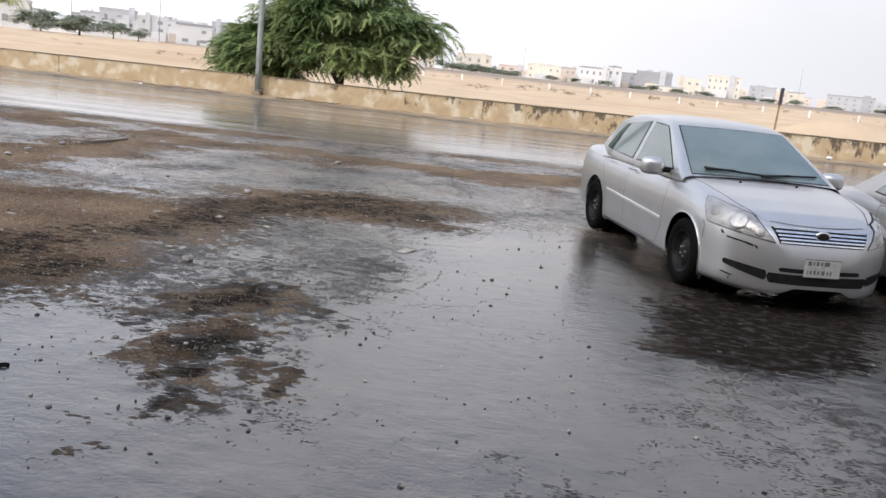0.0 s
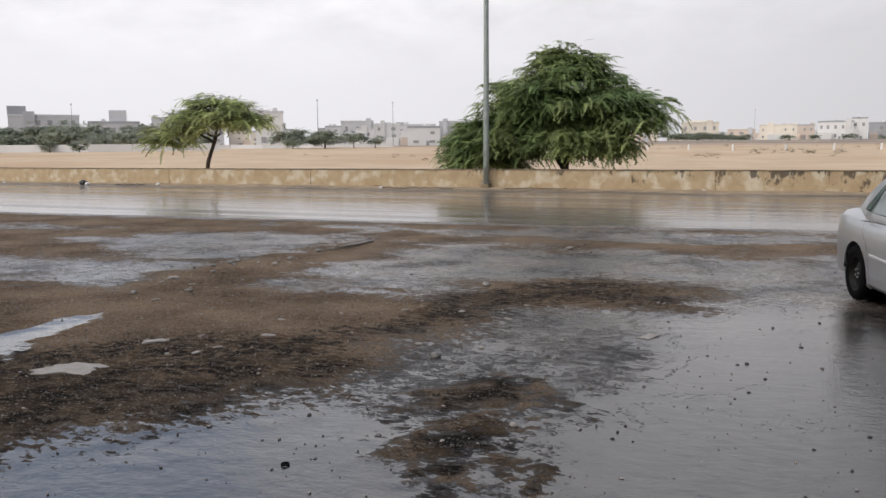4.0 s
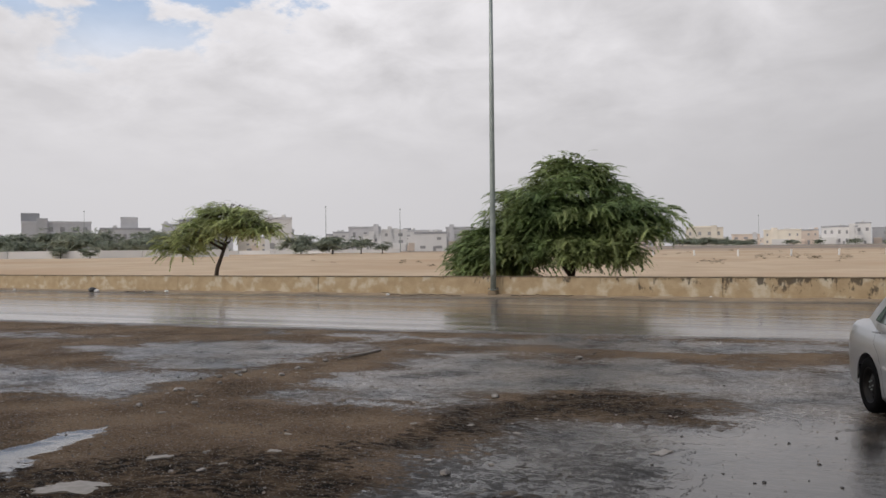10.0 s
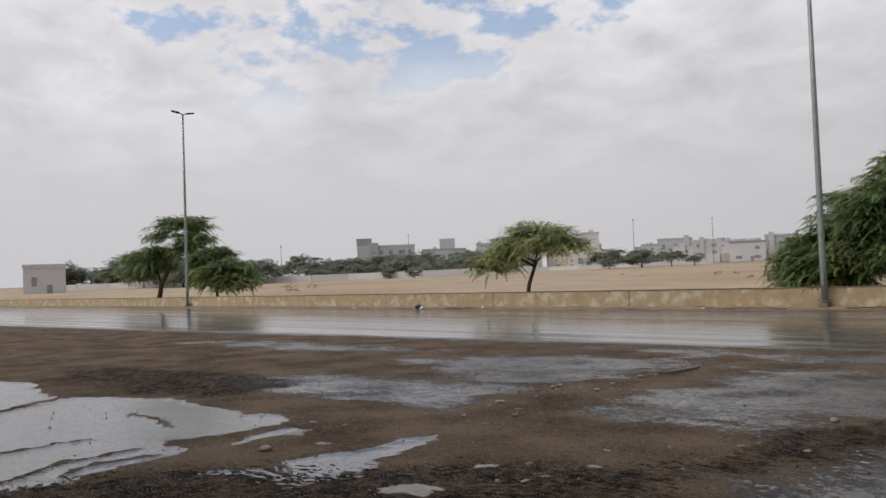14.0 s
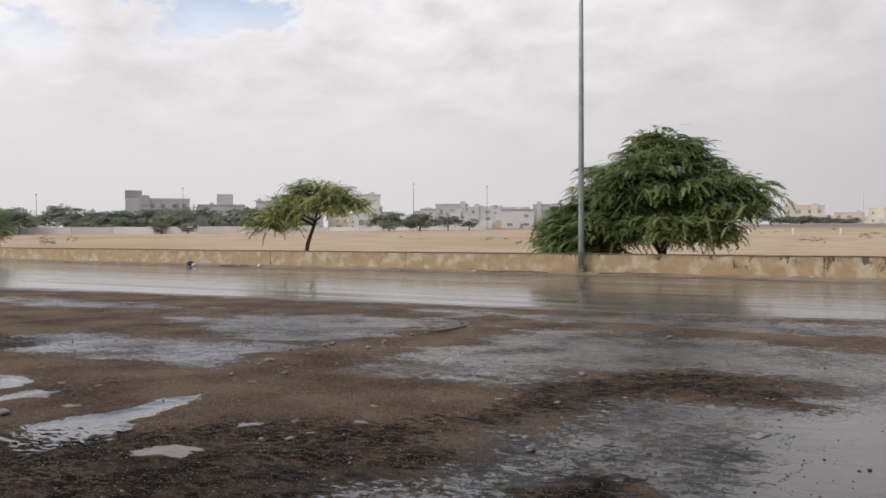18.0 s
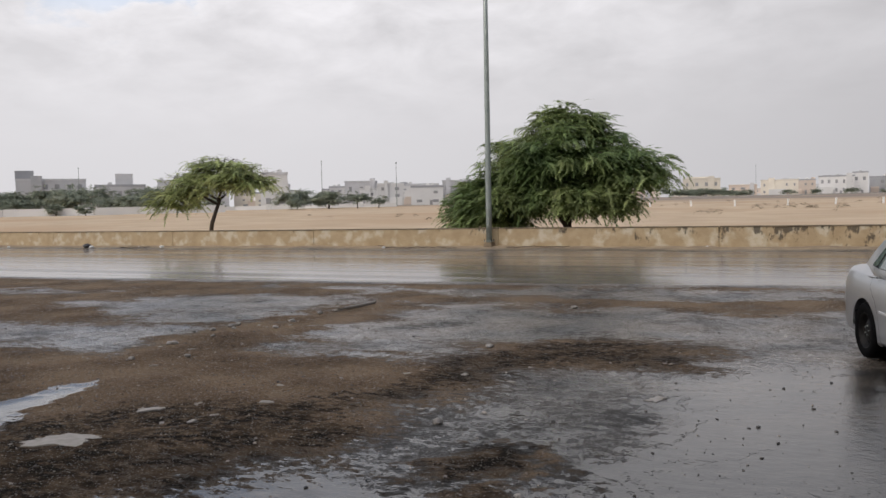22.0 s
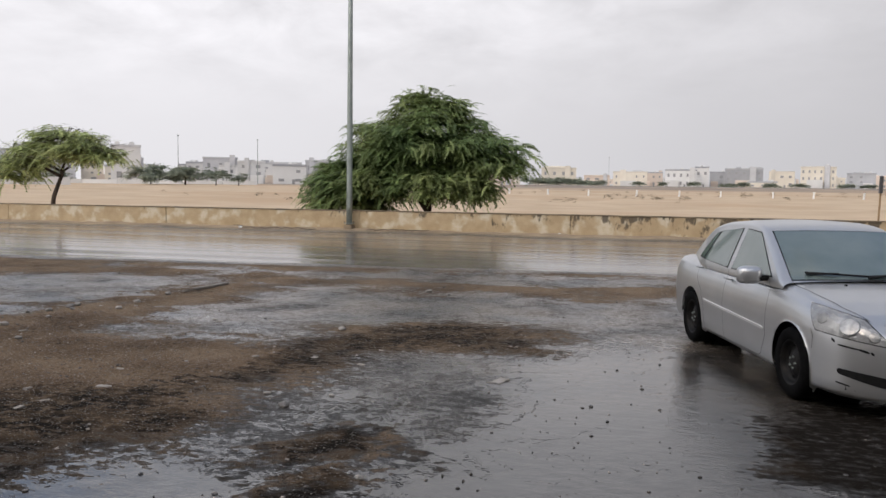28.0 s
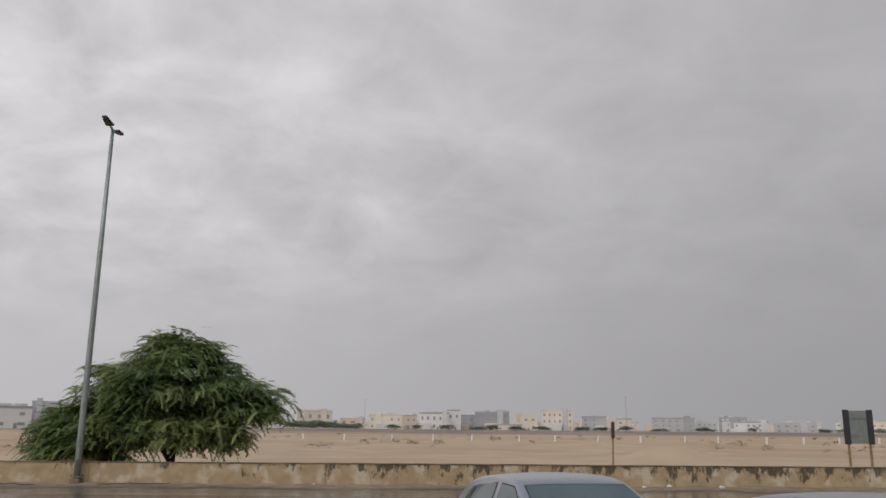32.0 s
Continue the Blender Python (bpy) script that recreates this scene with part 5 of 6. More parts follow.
        part("bar", on_skin(bvh, [(2.3, -0.37 - 0.011 * k, z - 0.006), (2.3, 0.37 + 0.011 * k, z - 0.006), (2.3, 0.37 + 0.011 * k, z + 0.007), (2.3, -0.37 - 0.011 * k, z + 0.007)], F, 14, 1, 0.014, 0.014), M["chrome"], grille)
    hit, nrm, _, _ = bvh.ray_cast(Vector((3, 0.004, 0.655)), Vector((-1, 0, 0)), 3)
    bq = bmesh.new()
    bmesh.ops.create_uvsphere(bq, u_segments=20, v_segments=10, radius=1)
    bmesh.ops.transform(bq, matrix=Matrix.Translation(hit + Vector((0.016, 0, 0))) @ Matrix.Diagonal((0.012, 0.07, 0.048, 1)), verts=bq.verts)
    badge = part("badge", bq, M["chrome"], grille, "plain oval badge", smooth=True)
    bq = bmesh.new()
    bmesh.ops.create_uvsphere(bq, u_segments=20, v_segments=10, radius=1)
    bmesh.ops.transform(bq, matrix=Matrix.Translation(hit + Vector((0.02, 0, 0))) @ Matrix.Diagonal((0.011, 0.055, 0.036, 1)), verts=bq.verts)
    part("badge_field", bq, M["black"], grille, smooth=True)
    hit, nrm, _, _ = bvh.ray_cast(Vector((3, 0.004, 0.405)), Vector((-1, 0, 0)), 3)
    px = hit.x + 0.012
    plate = part("number_plate", box(0.012, 0.32, 0.155, (px, 0, 0.405), 0.004), M["plate"], e, "white plate with unreadable dark bars")
    for z, widths in ((0.447, (0.03, 0.012, 0.022, 0.016, 0.045)), (0.372, (0.009, 0.018, 0.018, 0.018, 0.03, 0.016, 0.012))):
        y = -0.135
        for k, wide in enumerate(widths):
            part("bar", box(0.003, wide, 0.036 - 0.008 * (k % 2), (px + 0.0065, y + wide / 2, z), 0.001), M["ink"], plate)
            y += wide + 0.016
    for z in (0.331, 0.479):
        part("edge", box(0.003, 0.318, 0.006, (px + 0.0065, 0, z), 0.001), M["ink"], plate)
    # wipers and washer jets
    for y0, y1 in ((-0.55, 0.02), (-0.02, 0.60)):
        pts = []
        for k in range(7):
            y = y0 + (y1 - y0) * k / 6
            hit, nrm, _, _ = bvh.ray_cast(Vector((2.0, y, 1.012 + 0.035 * (k / 6 if y0 > -0.3 else 1 - k / 6) + 0.12)), Vector((-1, 0, -0.12)), 3)
            if hit:
                pts.append(hit + Vector((0.02, 0, 0.012)))
        w = part("wiper", tube(pts, 0.009, 6), M["black"], e)
        part("wiper_arm", tube([pts[0] + Vector((0.03, 0, -0.01)), pts[3] + Vector((0.012, 0, 0.008))], [0.012, 0.008], 6), M["black"], w)
    for s in (-1, 1):
        hit, nrm, _, _ = bvh.ray_cast(Vector((1.12, s * 0.28, 2)), Vector((0, 0, -1)), 3)
        part("washer_jet", box(0.03, 0.02, 0.016, hit + Vector((0, 0, 0.006)), 0.004), M["black"], e)
    if scuffs:
        for c, w, h in (((2.0, -0.70, 0.565), 0.17, 0.014), ((1.9, -0.77, 0.60), 0.03, 0.022), ((2.05, -0.60, 0.545), 0.09, 0.018), ((2.08, -0.55, 0.53), 0.03, 0.02), ((1.98, -0.72, 0.27), 0.12, 0.012)):
            part("scuff", on_skin(bvh, [(c[0], c[1] - w / 2, c[2]), (c[0], c[1] + w / 2, c[2] - 0.02), (c[0], c[1] + w / 2, c[2] + h - 0.02), (c[0], c[1] - w / 2, c[2] + h)], (-1, 0.5, 0), 5, 2, 0.003, 0.004, 0.6), M["black"], body, "scraped dark bumper scuff")
    # seats and dashboard seen through the glass
    part("dashboard", box(0.3, 1.2, 0.1, (0.72, 0, 0.9), 0.04), M["black"], e)
    return e


M["paint_shade"] = M["paint_silver"]
M["moulding"] = mat("pale_moulding", (0.62, 0.62, 0.62), 0.35, 0.3, (0.55, 0.55, 0.55), 8, coat=0.3)
M["reflector"] = mat("lamp_reflector", (0.36, 0.36, 0.355), 0.3, 0.3, (0.22, 0.22, 0.22), 22, coat=0.3)
M["lens_dim"] = mat("dim_lens", (0.24, 0.24, 0.235), 0.25, 0.3, (0.17, 0.17, 0.165), 20)
M["paint_pale"] = mat("pale_silver_paint", (0.36, 0.355, 0.345), 0.34, 0.7, (0.32, 0.315, 0.305), 3.0, coat=0.4)
saloon(pose(2.52, 9.63, 0.0, 0, 0, -74.1), M["paint_silver"], "silver saloon car with black steel wheels and scuffed bumper")
saloon(pose(5.12, 8.2, 0.0, 0, 0, -74.0) @ Matrix.Diagonal((1, 1, 0.93, 1)), M["paint_pale"], "grey silver low saloon car parked beside the other car", False)


# ==== far town ====
# walls and windows paler, closer in tone: distance haze put into their colours
M["house_cream"] = mat("cream_render", (0.66, 0.61, 0.52), 0.9, 0, (0.60, 0.55, 0.47), 0.2, random=0.12)
M["house_white"] = mat("white_render", (0.60, 0.595, 0.585), 0.9, 0, (0.56, 0.555, 0.545), 0.2, random=0.12)
M["house_grey"] = mat("grey_blockwork", (0.52, 0.52, 0.53), 0.9, 0, (0.46, 0.46, 0.47), 0.3, random=0.12)
M["house_peach"] = mat("peach_render", (0.62, 0.53, 0.45), 0.9, 0, (0.57, 0.48, 0.41), 0.2, random=0.12)
M["house_dark"] = mat("dark_grey_render", (0.38, 0.385, 0.40), 0.9, 0, (0.34, 0.345, 0.36), 0.3, random=0.15)
M["opening"] = mat("hazed_window", (0.23, 0.23, 0.24), 0.4, 0, (0.30, 0.30, 0.30), 0.5)


def house(x, y, w, top, style, floors, boxes, far=1.0, label=""):
    """A flat-roofed house block with parapet, roof rooms and windows. far pushes it out along the sight line."""
    ex, ey, ez = 0.85, 0.6, 1.74
    x, y, w, top = ex + (x - ex) * far, ey + (y - ey) * far, w * far, ez + (top - ez) * far
    zb = float(height(np.array(x), np.array(y))) - 0.3
    h = top - zb
    turn = math.degrees(math.atan2(-(x - ex), y - ey))
    words = {"house_cream": "cream", "house_white": "white", "house_grey": "bare grey", "house_peach": "peach", "house_dark": "dark grey"}[style]
    e = thing("town_house", pose(x, y, zb, 0, 0, turn), label or f"{words} flat-roofed apartment house across the sandy plain", "building", "houses of the far town")
    d = w * 0.7
    wall = part("wall", box(w, d, h, (0, d / 2, h / 2), 0.05), M[style], e)
    rng = random.Random(int(abs(x) * 10 + w))
    trim = rng.choice((style, style, "house_dark", "house_grey"))
    part("parapet", box(w + 0.3, 0.25, 0.8, (0, -0.02, h + 0.2), 0.04), M[trim], e)
    for bx, bw, bh in boxes:
        part("roof_room", box(bw * w, d * 0.4, bh * 1.6, (bx * w, d * 0.35, h + bh * 0.8), 0.05), M[rng.choice((style, "house_grey", "house_dark"))], e)
    for k in range(rng.randint(0, 2)):
        part("water_tank", box(1.5, 1.5, 1.5, (rng.uniform(-0.4, 0.4) * w, d * 0.3, h + 0.75), 0.25), M["house_white"], e)
    if w > 10 and rng.random() < 0.7:
        side = rng.choice((-1, 1))
        part("stair_tower", box(w * 0.16, 0.9, h + 1.6, (side * w * rng.uniform(0.15, 0.4), -0.3, h / 2 + 0.8), 0.05), M[rng.choice((style, "house_grey"))], e)
    if rng.random() < 0.6:
        part("annex", box(w * rng.uniform(0.3, 0.5), 4.0, h * 0.42, (rng.uniform(-0.4, 0.4) * w, -1.8, h * 0.21), 0.05), M[rng.choice((style, "house_white", "house_peach"))], e)
    n = max(2, int(w / rng.uniform(2.8, 4.4)))
    fh = h / (floors + 0.15)
    wide, tall = rng.uniform(0.25, 0.42), rng.uniform(0.3, 0.45)
    blank = rng.randrange(n)
    for f in range(floors):
        for k in range(n):
            if k == blank and rng.random() < 0.7:
                continue
            wx = (k + 0.5 - n / 2) * w / n + rng.uniform(-0.2, 0.2)
            part("window", box(w / n * wide * rng.uniform(0.8, 1.15), 0.16, fh * tall, (wx, -0.03, fh * (f + 0.55)), 0.02), M["opening"], e)
    part("door", box(1.1, 0.16, 2.1, (w * 0.12, -0.03, 1.05), 0.02), M["opening"], e)
    return e


EAST = [  # x, y, width, top, style, storeys, roof rooms
    (-33.9, 300, 12.5, 10.2, "house_cream", 2, [(-0.05, 0.7, 0.9)]), (-21.7, 320, 9.7, 8.0, "house_peach", 2, []),
    (-9.0, 310, 12.2, 9.2, "house_cream", 2, [(0.2, 0.3, 0.9)]), (-1.7, 330, 8.8, 9.6, "house_peach", 2, [(0.4, 0.15, 1.0)]),
    (8.7, 300, 10.7, 9.8, "house_white", 2, [(-0.1, 0.6, 0.5)]), (15.8, 302, 4.6, 10.9, "house_white", 2, [(-0.1, 0.7, 0.4)]),
    (21.5, 310, 5.2, 9.4, "house_dark", 2, []), (29.5, 300, 12.3, 10.3, "house_dark", 3, [(-0.15, 0.14, 1.0), (0.3, 0.35, 0.9)]),
]
MIDDLE = [
    (34.3, 290, 9.3, 5.8, "house_cream", 1, []), (45.7, 330, 8.9, 10.2, "house_cream", 2, []), (54.8, 310, 11.4, 11.4, "house_cream", 3, [(0.05, 0.2, 0.5)]),
    (66.3, 300, 8.7, 9.0, "house_dark", 3, [(-0.1, 0.35, 0.6)]), (76.0, 320, 6.0, 8.6, "house_peach", 2, []), (84.8, 330, 6.0, 9.0, "house_cream", 2, []),
    (95.2, 300, 14.9, 8.8, "house_dark", 3, [(0.3, 0.15, 0.5)]), (110.0, 310, 9.0, 8.0, "house_grey", 2, []),
]
OUTER = [
    (117.5, 308, 3.0, 8.2, "house_white", 2, []), (128.4, 330, 10.4, 9.8, "house_dark", 3, [(-0.2, 0.4, 1.0), (0.25, 0.3, 0.8)]), (123.6, 300, 11.8, 7.6, "house_white", 2, []),
    (139.9, 300, 14.2, 7.4, "house_grey", 2, []), (172, 300, 16, 8.0, "house_cream", 2, []), (195, 310, 15, 8.5, "house_grey", 2, []),
    (-56, 300, 11, 8.5, "house_peach", 2, []), (-75, 310, 12, 9, "house_cream", 2, [(0, 0.3, 0.8)]), (-95, 300, 12, 9.0, "house_white", 2, []),
]
WEST = [
    (-244.9, 210, 22.6, 14.3, "house_grey", 3, [(-0.38, 0.26, 2.2)]), (-222.6, 220, 16.7, 11.8, "house_grey", 2, [(0.08, 0.35, 2.8)]), (-213, 235, 9.6, 13.5, "house_grey", 3, []),
    (-202, 232, 10.1, 14.6, "house_grey", 3, [(0, 0.5, 0.9)]), (-149.6, 210, 8.2, 13.2, "house_white", 2, []), (-157.8, 290, 13.2, 9.8, "house_white", 2, []),
    (-146.1, 280, 10.1, 11.2, "house_white", 3, [(0, 0.3, 0.6)]), (-130.6, 280, 12.1, 9.9, "house_white", 2, [(-0.2, 0.2, 0.6)]), (-114, 285, 12, 10, "house_cream", 2, []),
    (-183.5, 62, 8.2, 6.9, "house_white", 1, []),
]
rngh = random.Random(21)
for k in range(30):
    # the town's back row, seen between and over the houses in front
    house(-100 + 10.5 * k + rngh.uniform(-3, 3), 350 + rngh.uniform(-10, 15), rngh.uniform(6, 12), rngh.uniform(6.0, 9.6), rngh.choice(("house_cream", "house_white", "house_grey", "house_peach", "house_cream")),
          rngh.choice((2, 2, 3)), rngh.choice(([], [(0.2, 0.3, 0.7)], [(-0.25, 0.25, 0.9)])), far=1.75)
for k in range(26):
    # and the same to the west, farther back than the big grey blocks
    house(-345 + 9.4 * k + rngh.uniform(-3, 3), 285 + rngh.uniform(-12, 20) - 2.0 * (13 - k) * (k < 13), rngh.uniform(7, 13), rngh.uniform(9.0, 13.5), rngh.choice(("house_white", "house_grey", "house_white", "house_cream")),
          rngh.choice((2, 3, 3)), rngh.choice(([], [(0.2, 0.3, 0.9)], [(-0.2, 0.2, 1.2)])), far=1.15)
for row in EAST + MIDDLE + OUTER:
    house(*row, far=1.65)
for row in WEST:
    house(*row)

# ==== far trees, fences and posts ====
# greyer and paler than real leaves: the haze is painted into this colour
M["far_leaf"] = leaf_material("hazed_foliage", (0.24, 0.27, 0.20), (0.20, 0.23, 0.17), (0.27, 0.29, 0.22))


def far_tree(x, y, w, tall, seed):
    rng = np.random.default_rng(seed)
    z = float(height(np.array(x), np.array(y)))
    e = thing("far_tree", Matrix.Translation((x, y, z)), "hazy grey-green tree by the far town", "tree", "trees by the far town")
    part("trunk", tube([(0, 0, -0.2), (0.1, 0, tall * 0.2), (0, 0, tall * 0.4)], [0.16, 0.12, 0.06], 6), M["bark"], e)
    lobes = [((rng.uniform(-0.25, 0.25) * w, 0, tall * rng.uniform(0.25, 0.55)), (w * rng.uniform(0.26, 0.4), w * 0.35, tall * rng.uniform(0.26, 0.36))) for _ in range(5)]
    V, F = fronds(rng, lobes, 900, w * 0.1, w * 0.045, pad=16, steps=4)
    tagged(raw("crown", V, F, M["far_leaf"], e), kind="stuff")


rngt = random.Random(8)
for k in range(26):
    far_tree(-270 + k * 3.9 + rngt.uniform(-2, 2), 100 + rngt.uniform(-12, 8), rngt.uniform(10, 15), rngt.uniform(7.5, 10.5), 100 + k)
for k in range(13):
    far_tree(-268 + k * 7 + rngt.uniform(-2, 2), 165 + 4 * k + rngt.uniform(-8, 8), rngt.uniform(11, 15), rngt.uniform(8, 12), 130 + k)
for x, y, w, h in ((-175.7, 112, 10, 7.5), (-196, 150, 9, 5.5), (-186, 155, 8, 5), (-210, 185, 10, 8), (-197, 190, 10, 6), (-184, 200, 9, 6), (-168, 205, 8, 5), (-160, 228, 10, 7), (-152, 226, 9, 7.5), (-145, 230, 9, 7), (-138, 235, 8, 6.5), (-133, 238, 6, 6), (-150, 130, 5, 3.4), (-139, 128, 5, 3.0)):
    far_tree(x, y, w, h, int(-x * 7))
for x, y, w, h in ((-287, 182, 16, 12.5), (-268, 180, 13, 9), (-258, 178, 10, 12), (-250, 180, 9, 11.5), (-243, 181, 14, 10), (-232, 183, 14, 10), (-223, 187, 12, 10.5), (-190, 192, 13, 9.5), (-181, 190, 10, 9),
                   (-208, 150, 11, 5), (-190, 150, 11, 5.5), (-166, 150, 14, 8), (-147, 152, 12, 5.5), (-121, 180, 14, 6.5), (-114, 184, 8, 6), (-110, 178, 9, 5.4), (-103, 180, 5, 4.6), (-98, 182, 5, 4.2)):
    far_tree(x, y, w, h, int(-x * 11))
for k in range(14):
    far_tree(-72 + k * 3.3, 470 + rngt.uniform(-12, 12), rngt.uniform(7, 11), rngt.uniform(5, 8) - 0.2 * k, 200 + k)
for x in (-10, 4, 20, 38, 44, 58, 72, 96, 104, 118, 140, 165, 190, 236, 246, 255, 263, 272):
    far_tree(x * 1.0, 462 + rngt.uniform(-8, 8), rngt.uniform(6, 11), rngt.uniform(2.4, 4.2), 300 + x)

# white boundary wall and kerb line far off
def far_wall(x0, y0, x1, y1, tall, thick, label, surface="house_white"):
    n = 14
    w = tagged(new("boundary_wall"), label, "wall", kind="structure")
    for k in range(n):
        a, b = k / n, (k + 1) / n
        xa, ya, xb, yb = x0 + (x1 - x0) * a, y0 + (y1 - y0) * a, x0 + (x1 - x0) * b, y0 + (y1 - y0) * b
        z = float(height(np.array((xa + xb) / 2), np.array((ya + yb) / 2)))
        L = math.hypot(xb - xa, yb - ya)
        bm = box(L - 0.15, thick, tall + 0.5, (0, 0, tall / 2 - 0.25), 0.03)
        bmesh.ops.transform(bm, matrix=pose((xa + xb) / 2, (ya + yb) / 2, z, 0, 0, math.degrees(math.atan2(yb - ya, xb - xa))), verts=bm.verts)
        part("panel", bm, M[surface], w)


far_wall(-230, 78, -120, 150, 1.6, 0.3, "white rendered boundary wall across the plain")
far_wall(-240, 172, -110, 215, 1.1, 0.5, "white barrier line beside the far road")
far_wall(-60, 440, 210, 420, 0.5, 0.4, "low grey kerb wall in front of the town", "concrete")

M["post_white"] = mat("white_post", (0.75, 0.74, 0.72), 0.7)


def marker_post(x, y):
    z = float(height(np.array(x), np.array(y)))
    e = thing("marker_post", pose(x, y, z + 0.1, rngt.uniform(-4, 4), rngt.uniform(-4, 4), rngt.uniform(0, 90)), "small white marker post in the sand", "post", "marker posts in the sand")
    part("post", box(0.2, 0.2, 0.85, (0, 0, 0.25), 0.03), M["post_white"], e)
    part("cap", box(0.24, 0.24, 0.06, (0, 0, 0.7), 0.015), M["post_white"], e)


for k in range(17):
    marker_post(-18 + 5.4 * k + rngt.uniform(-0.8, 0.8), 112 + rngt.uniform(-2, 2) - 0.2 * k)

# shrubs on the plain
M["shrub"] = leaf_material("dry_shrub", (0.13, 0.09, 0.05), (0.09, 0.062, 0.036), (0.13, 0.11, 0.06))


def shrub(x, y, w, seed):
    rng = np.random.default_rng(seed)
    z = float(height(np.array(x), np.array(y)))
    e = thing("shrub", Matrix.Translation((x, y, z + 0.05)), "dry brown desert shrub on sand", "shrub", "shrubs on the plain")
    V, F = fronds(rng, [((0, 0, 0.1 * w), (0.42 * w, 0.42 * w, 0.22 * w))], 150, 0.1 * w, 0.04 * w, pad=10, steps=3)
    raw("twig_mass", V, F, M["shrub"], e)


for k in range(120):
    x = rngt.uniform(-60, 90)
    y = rngt.uniform(60, 170)
    shrub(x, y, rngt.uniform(0.5, 1.5), 400 + k)
for x, y, w in ((-4.0, 88, 1.5), (1.0, 88, 1.4), (3.6, 90, 1.6), (-1.0, 92, 1.6), (-28, 62, 0.9), (-70, 48, 2.4), (-86, 62, 1.8)):
    shrub(x, y, w, int(x * 10 + 5000))


# ==== road signs behind the wall ====
def road_sign():
    e = thing("road_sign", pose(16.4, 29.4, 0.45, 0, 0, 0), "road sign seen from behind on two rusty posts", "sign")
    part("panel", box(0.72, 0.02, 1.12, (0, 0, 1.84), 0.006), M["galv"], e, "plain grey metal back")
    for z in (1.55, 2.15):
        part("rail", box(0.7, 0.03, 0.04, (0, -0.026, z), 0.006), M["galv"], e)
    for s in (-1, 1):
        part("post", tube([(s * 0.38, 0.03, -0.1), (s * 0.38, 0.03, 2.4)], 0.045, 8), M["rust"], e)
        part("side_channel", box(0.2, 0.09, 1.18, (s * 0.42, -0.02, 1.84), 0.012), M["lamp_dark"], e, "dark side channel")


M["rust"] = mat("rusty_paint", (0.30, 0.20, 0.09), 0.8, 0, (0.18, 0.11, 0.06), 9)
road_sign()
e = thing("sign_post", pose(7.75, 29.4, 0.45, 0, 1.5, 0), "thin steel post with narrow dark sign seen edge-on", "sign")
part("post", tube([(0, 0, -0.1), (0, 0, 1.9)], 0.03, 8), M["rust"], e)
part("plate", box(0.09, 0.16, 0.55, (0, 0, 1.66), 0.01), M["lamp_dark"], e)

# ==== litter, stones and rubble ====
M["paper"] = mat("wet_cardboard", (0.29, 0.265, 0.235), 0.7, 0, (0.22, 0.2, 0.17), 14, bump=0.004, bump_scale=25)
M["stone"] = mat("pale_stone", (0.25, 0.235, 0.21), 0.7, 0, (0.16, 0.145, 0.13), 15, random=0.3, bump=0.004, bump_scale=40)
M["pebble"] = mat("dark_pebble", (0.06, 0.055, 0.05), 0.5, 0, (0.03, 0.028, 0.026), 30, random=0.4)
M["bag_black"] = mat("black_bag", (0.015, 0.015, 0.016), 0.35)
M["bag_white"] = mat("white_bag", (0.7, 0.7, 0.7), 0.5)


def lot_z(x, y):
    X, Y = np.array([float(x)]), np.array([float(y)])
    mud, wat = lot_fields(X, Y)
    return float((height(X, Y) + 0.02 * mud + 0.014 * mud * fbm(X, Y, 9.0, 4.0) - 0.010 * wat + 0.006 * fbm(X, Y, 3.0, 6.0) * (1 - wat))[0])


def torn_sheet(name, x, y, w, d, turn, label, seed, thick=0.003):
    """A soaked torn sheet of board with ragged edge and slight warp."""
    rng = random.Random(seed)
    bm = bmesh.new()
    n = 26
    top, bot = [], []
    for k in range(n):
        a = math.tau * k / n
        r = 0.5 / max(abs(math.cos(a)), abs(math.sin(a))) * rng.uniform(0.58, 1.02)
        px, py = r * math.cos(a) * w, r * math.sin(a) * d
        z = 0.006 + 0.010 * noise.noise(Vector((px * 4, py * 4, seed)))
        top.append(bm.verts.new((px, py, z + thick))); bot.append(bm.verts.new((px, py, z - 0.01)))
    c = bm.verts.new((0, 0, 0.010 + thick)); cb = bm.verts.new((0, 0, 0))
    for k in range(n):
        j = (k + 1) % n
        bm.faces.new((top[k], top[j], c)); bm.faces.new((bot[j], bot[k], cb)); bm.faces.new((top[j], top[k], bot[k], bot[j]))
    ob = part(name, bm, M["paper"])
    ob.matrix_world = pose(x, y, lot_z(x, y), 0, 0, turn)
    return tagged(ob, label, "litter", "litter on the lot")


torn_sheet("cardboard_scrap", -4.37, 5.07, 0.62, 0.38, 20, "soaked torn piece of pale cardboard in the mud", 1)
torn_sheet("cardboard_scrap", -4.41, 6.04, 0.24, 0.16, 50, "small soaked scrap of pale cardboard in mud", 2)
torn_sheet("cardboard_scrap", -0.42, 7.96, 0.26, 0.12, 70, "flat pale flake lying on wet asphalt", 3)
torn_sheet("cardboard_scrap", -7.3, 5.9, 0.3, 0.2, 30, "pale flake of board by the puddle", 4)
torn_sheet("cardboard_scrap", -6.55, 5.75, 0.2, 0.12, 10, "small pale scrap lying in the mud", 5)
torn_sheet("cardboard_scrap", -3.6, 6.6, 0.14, 0.1, 10, "small pale scrap lying in the mud", 6)

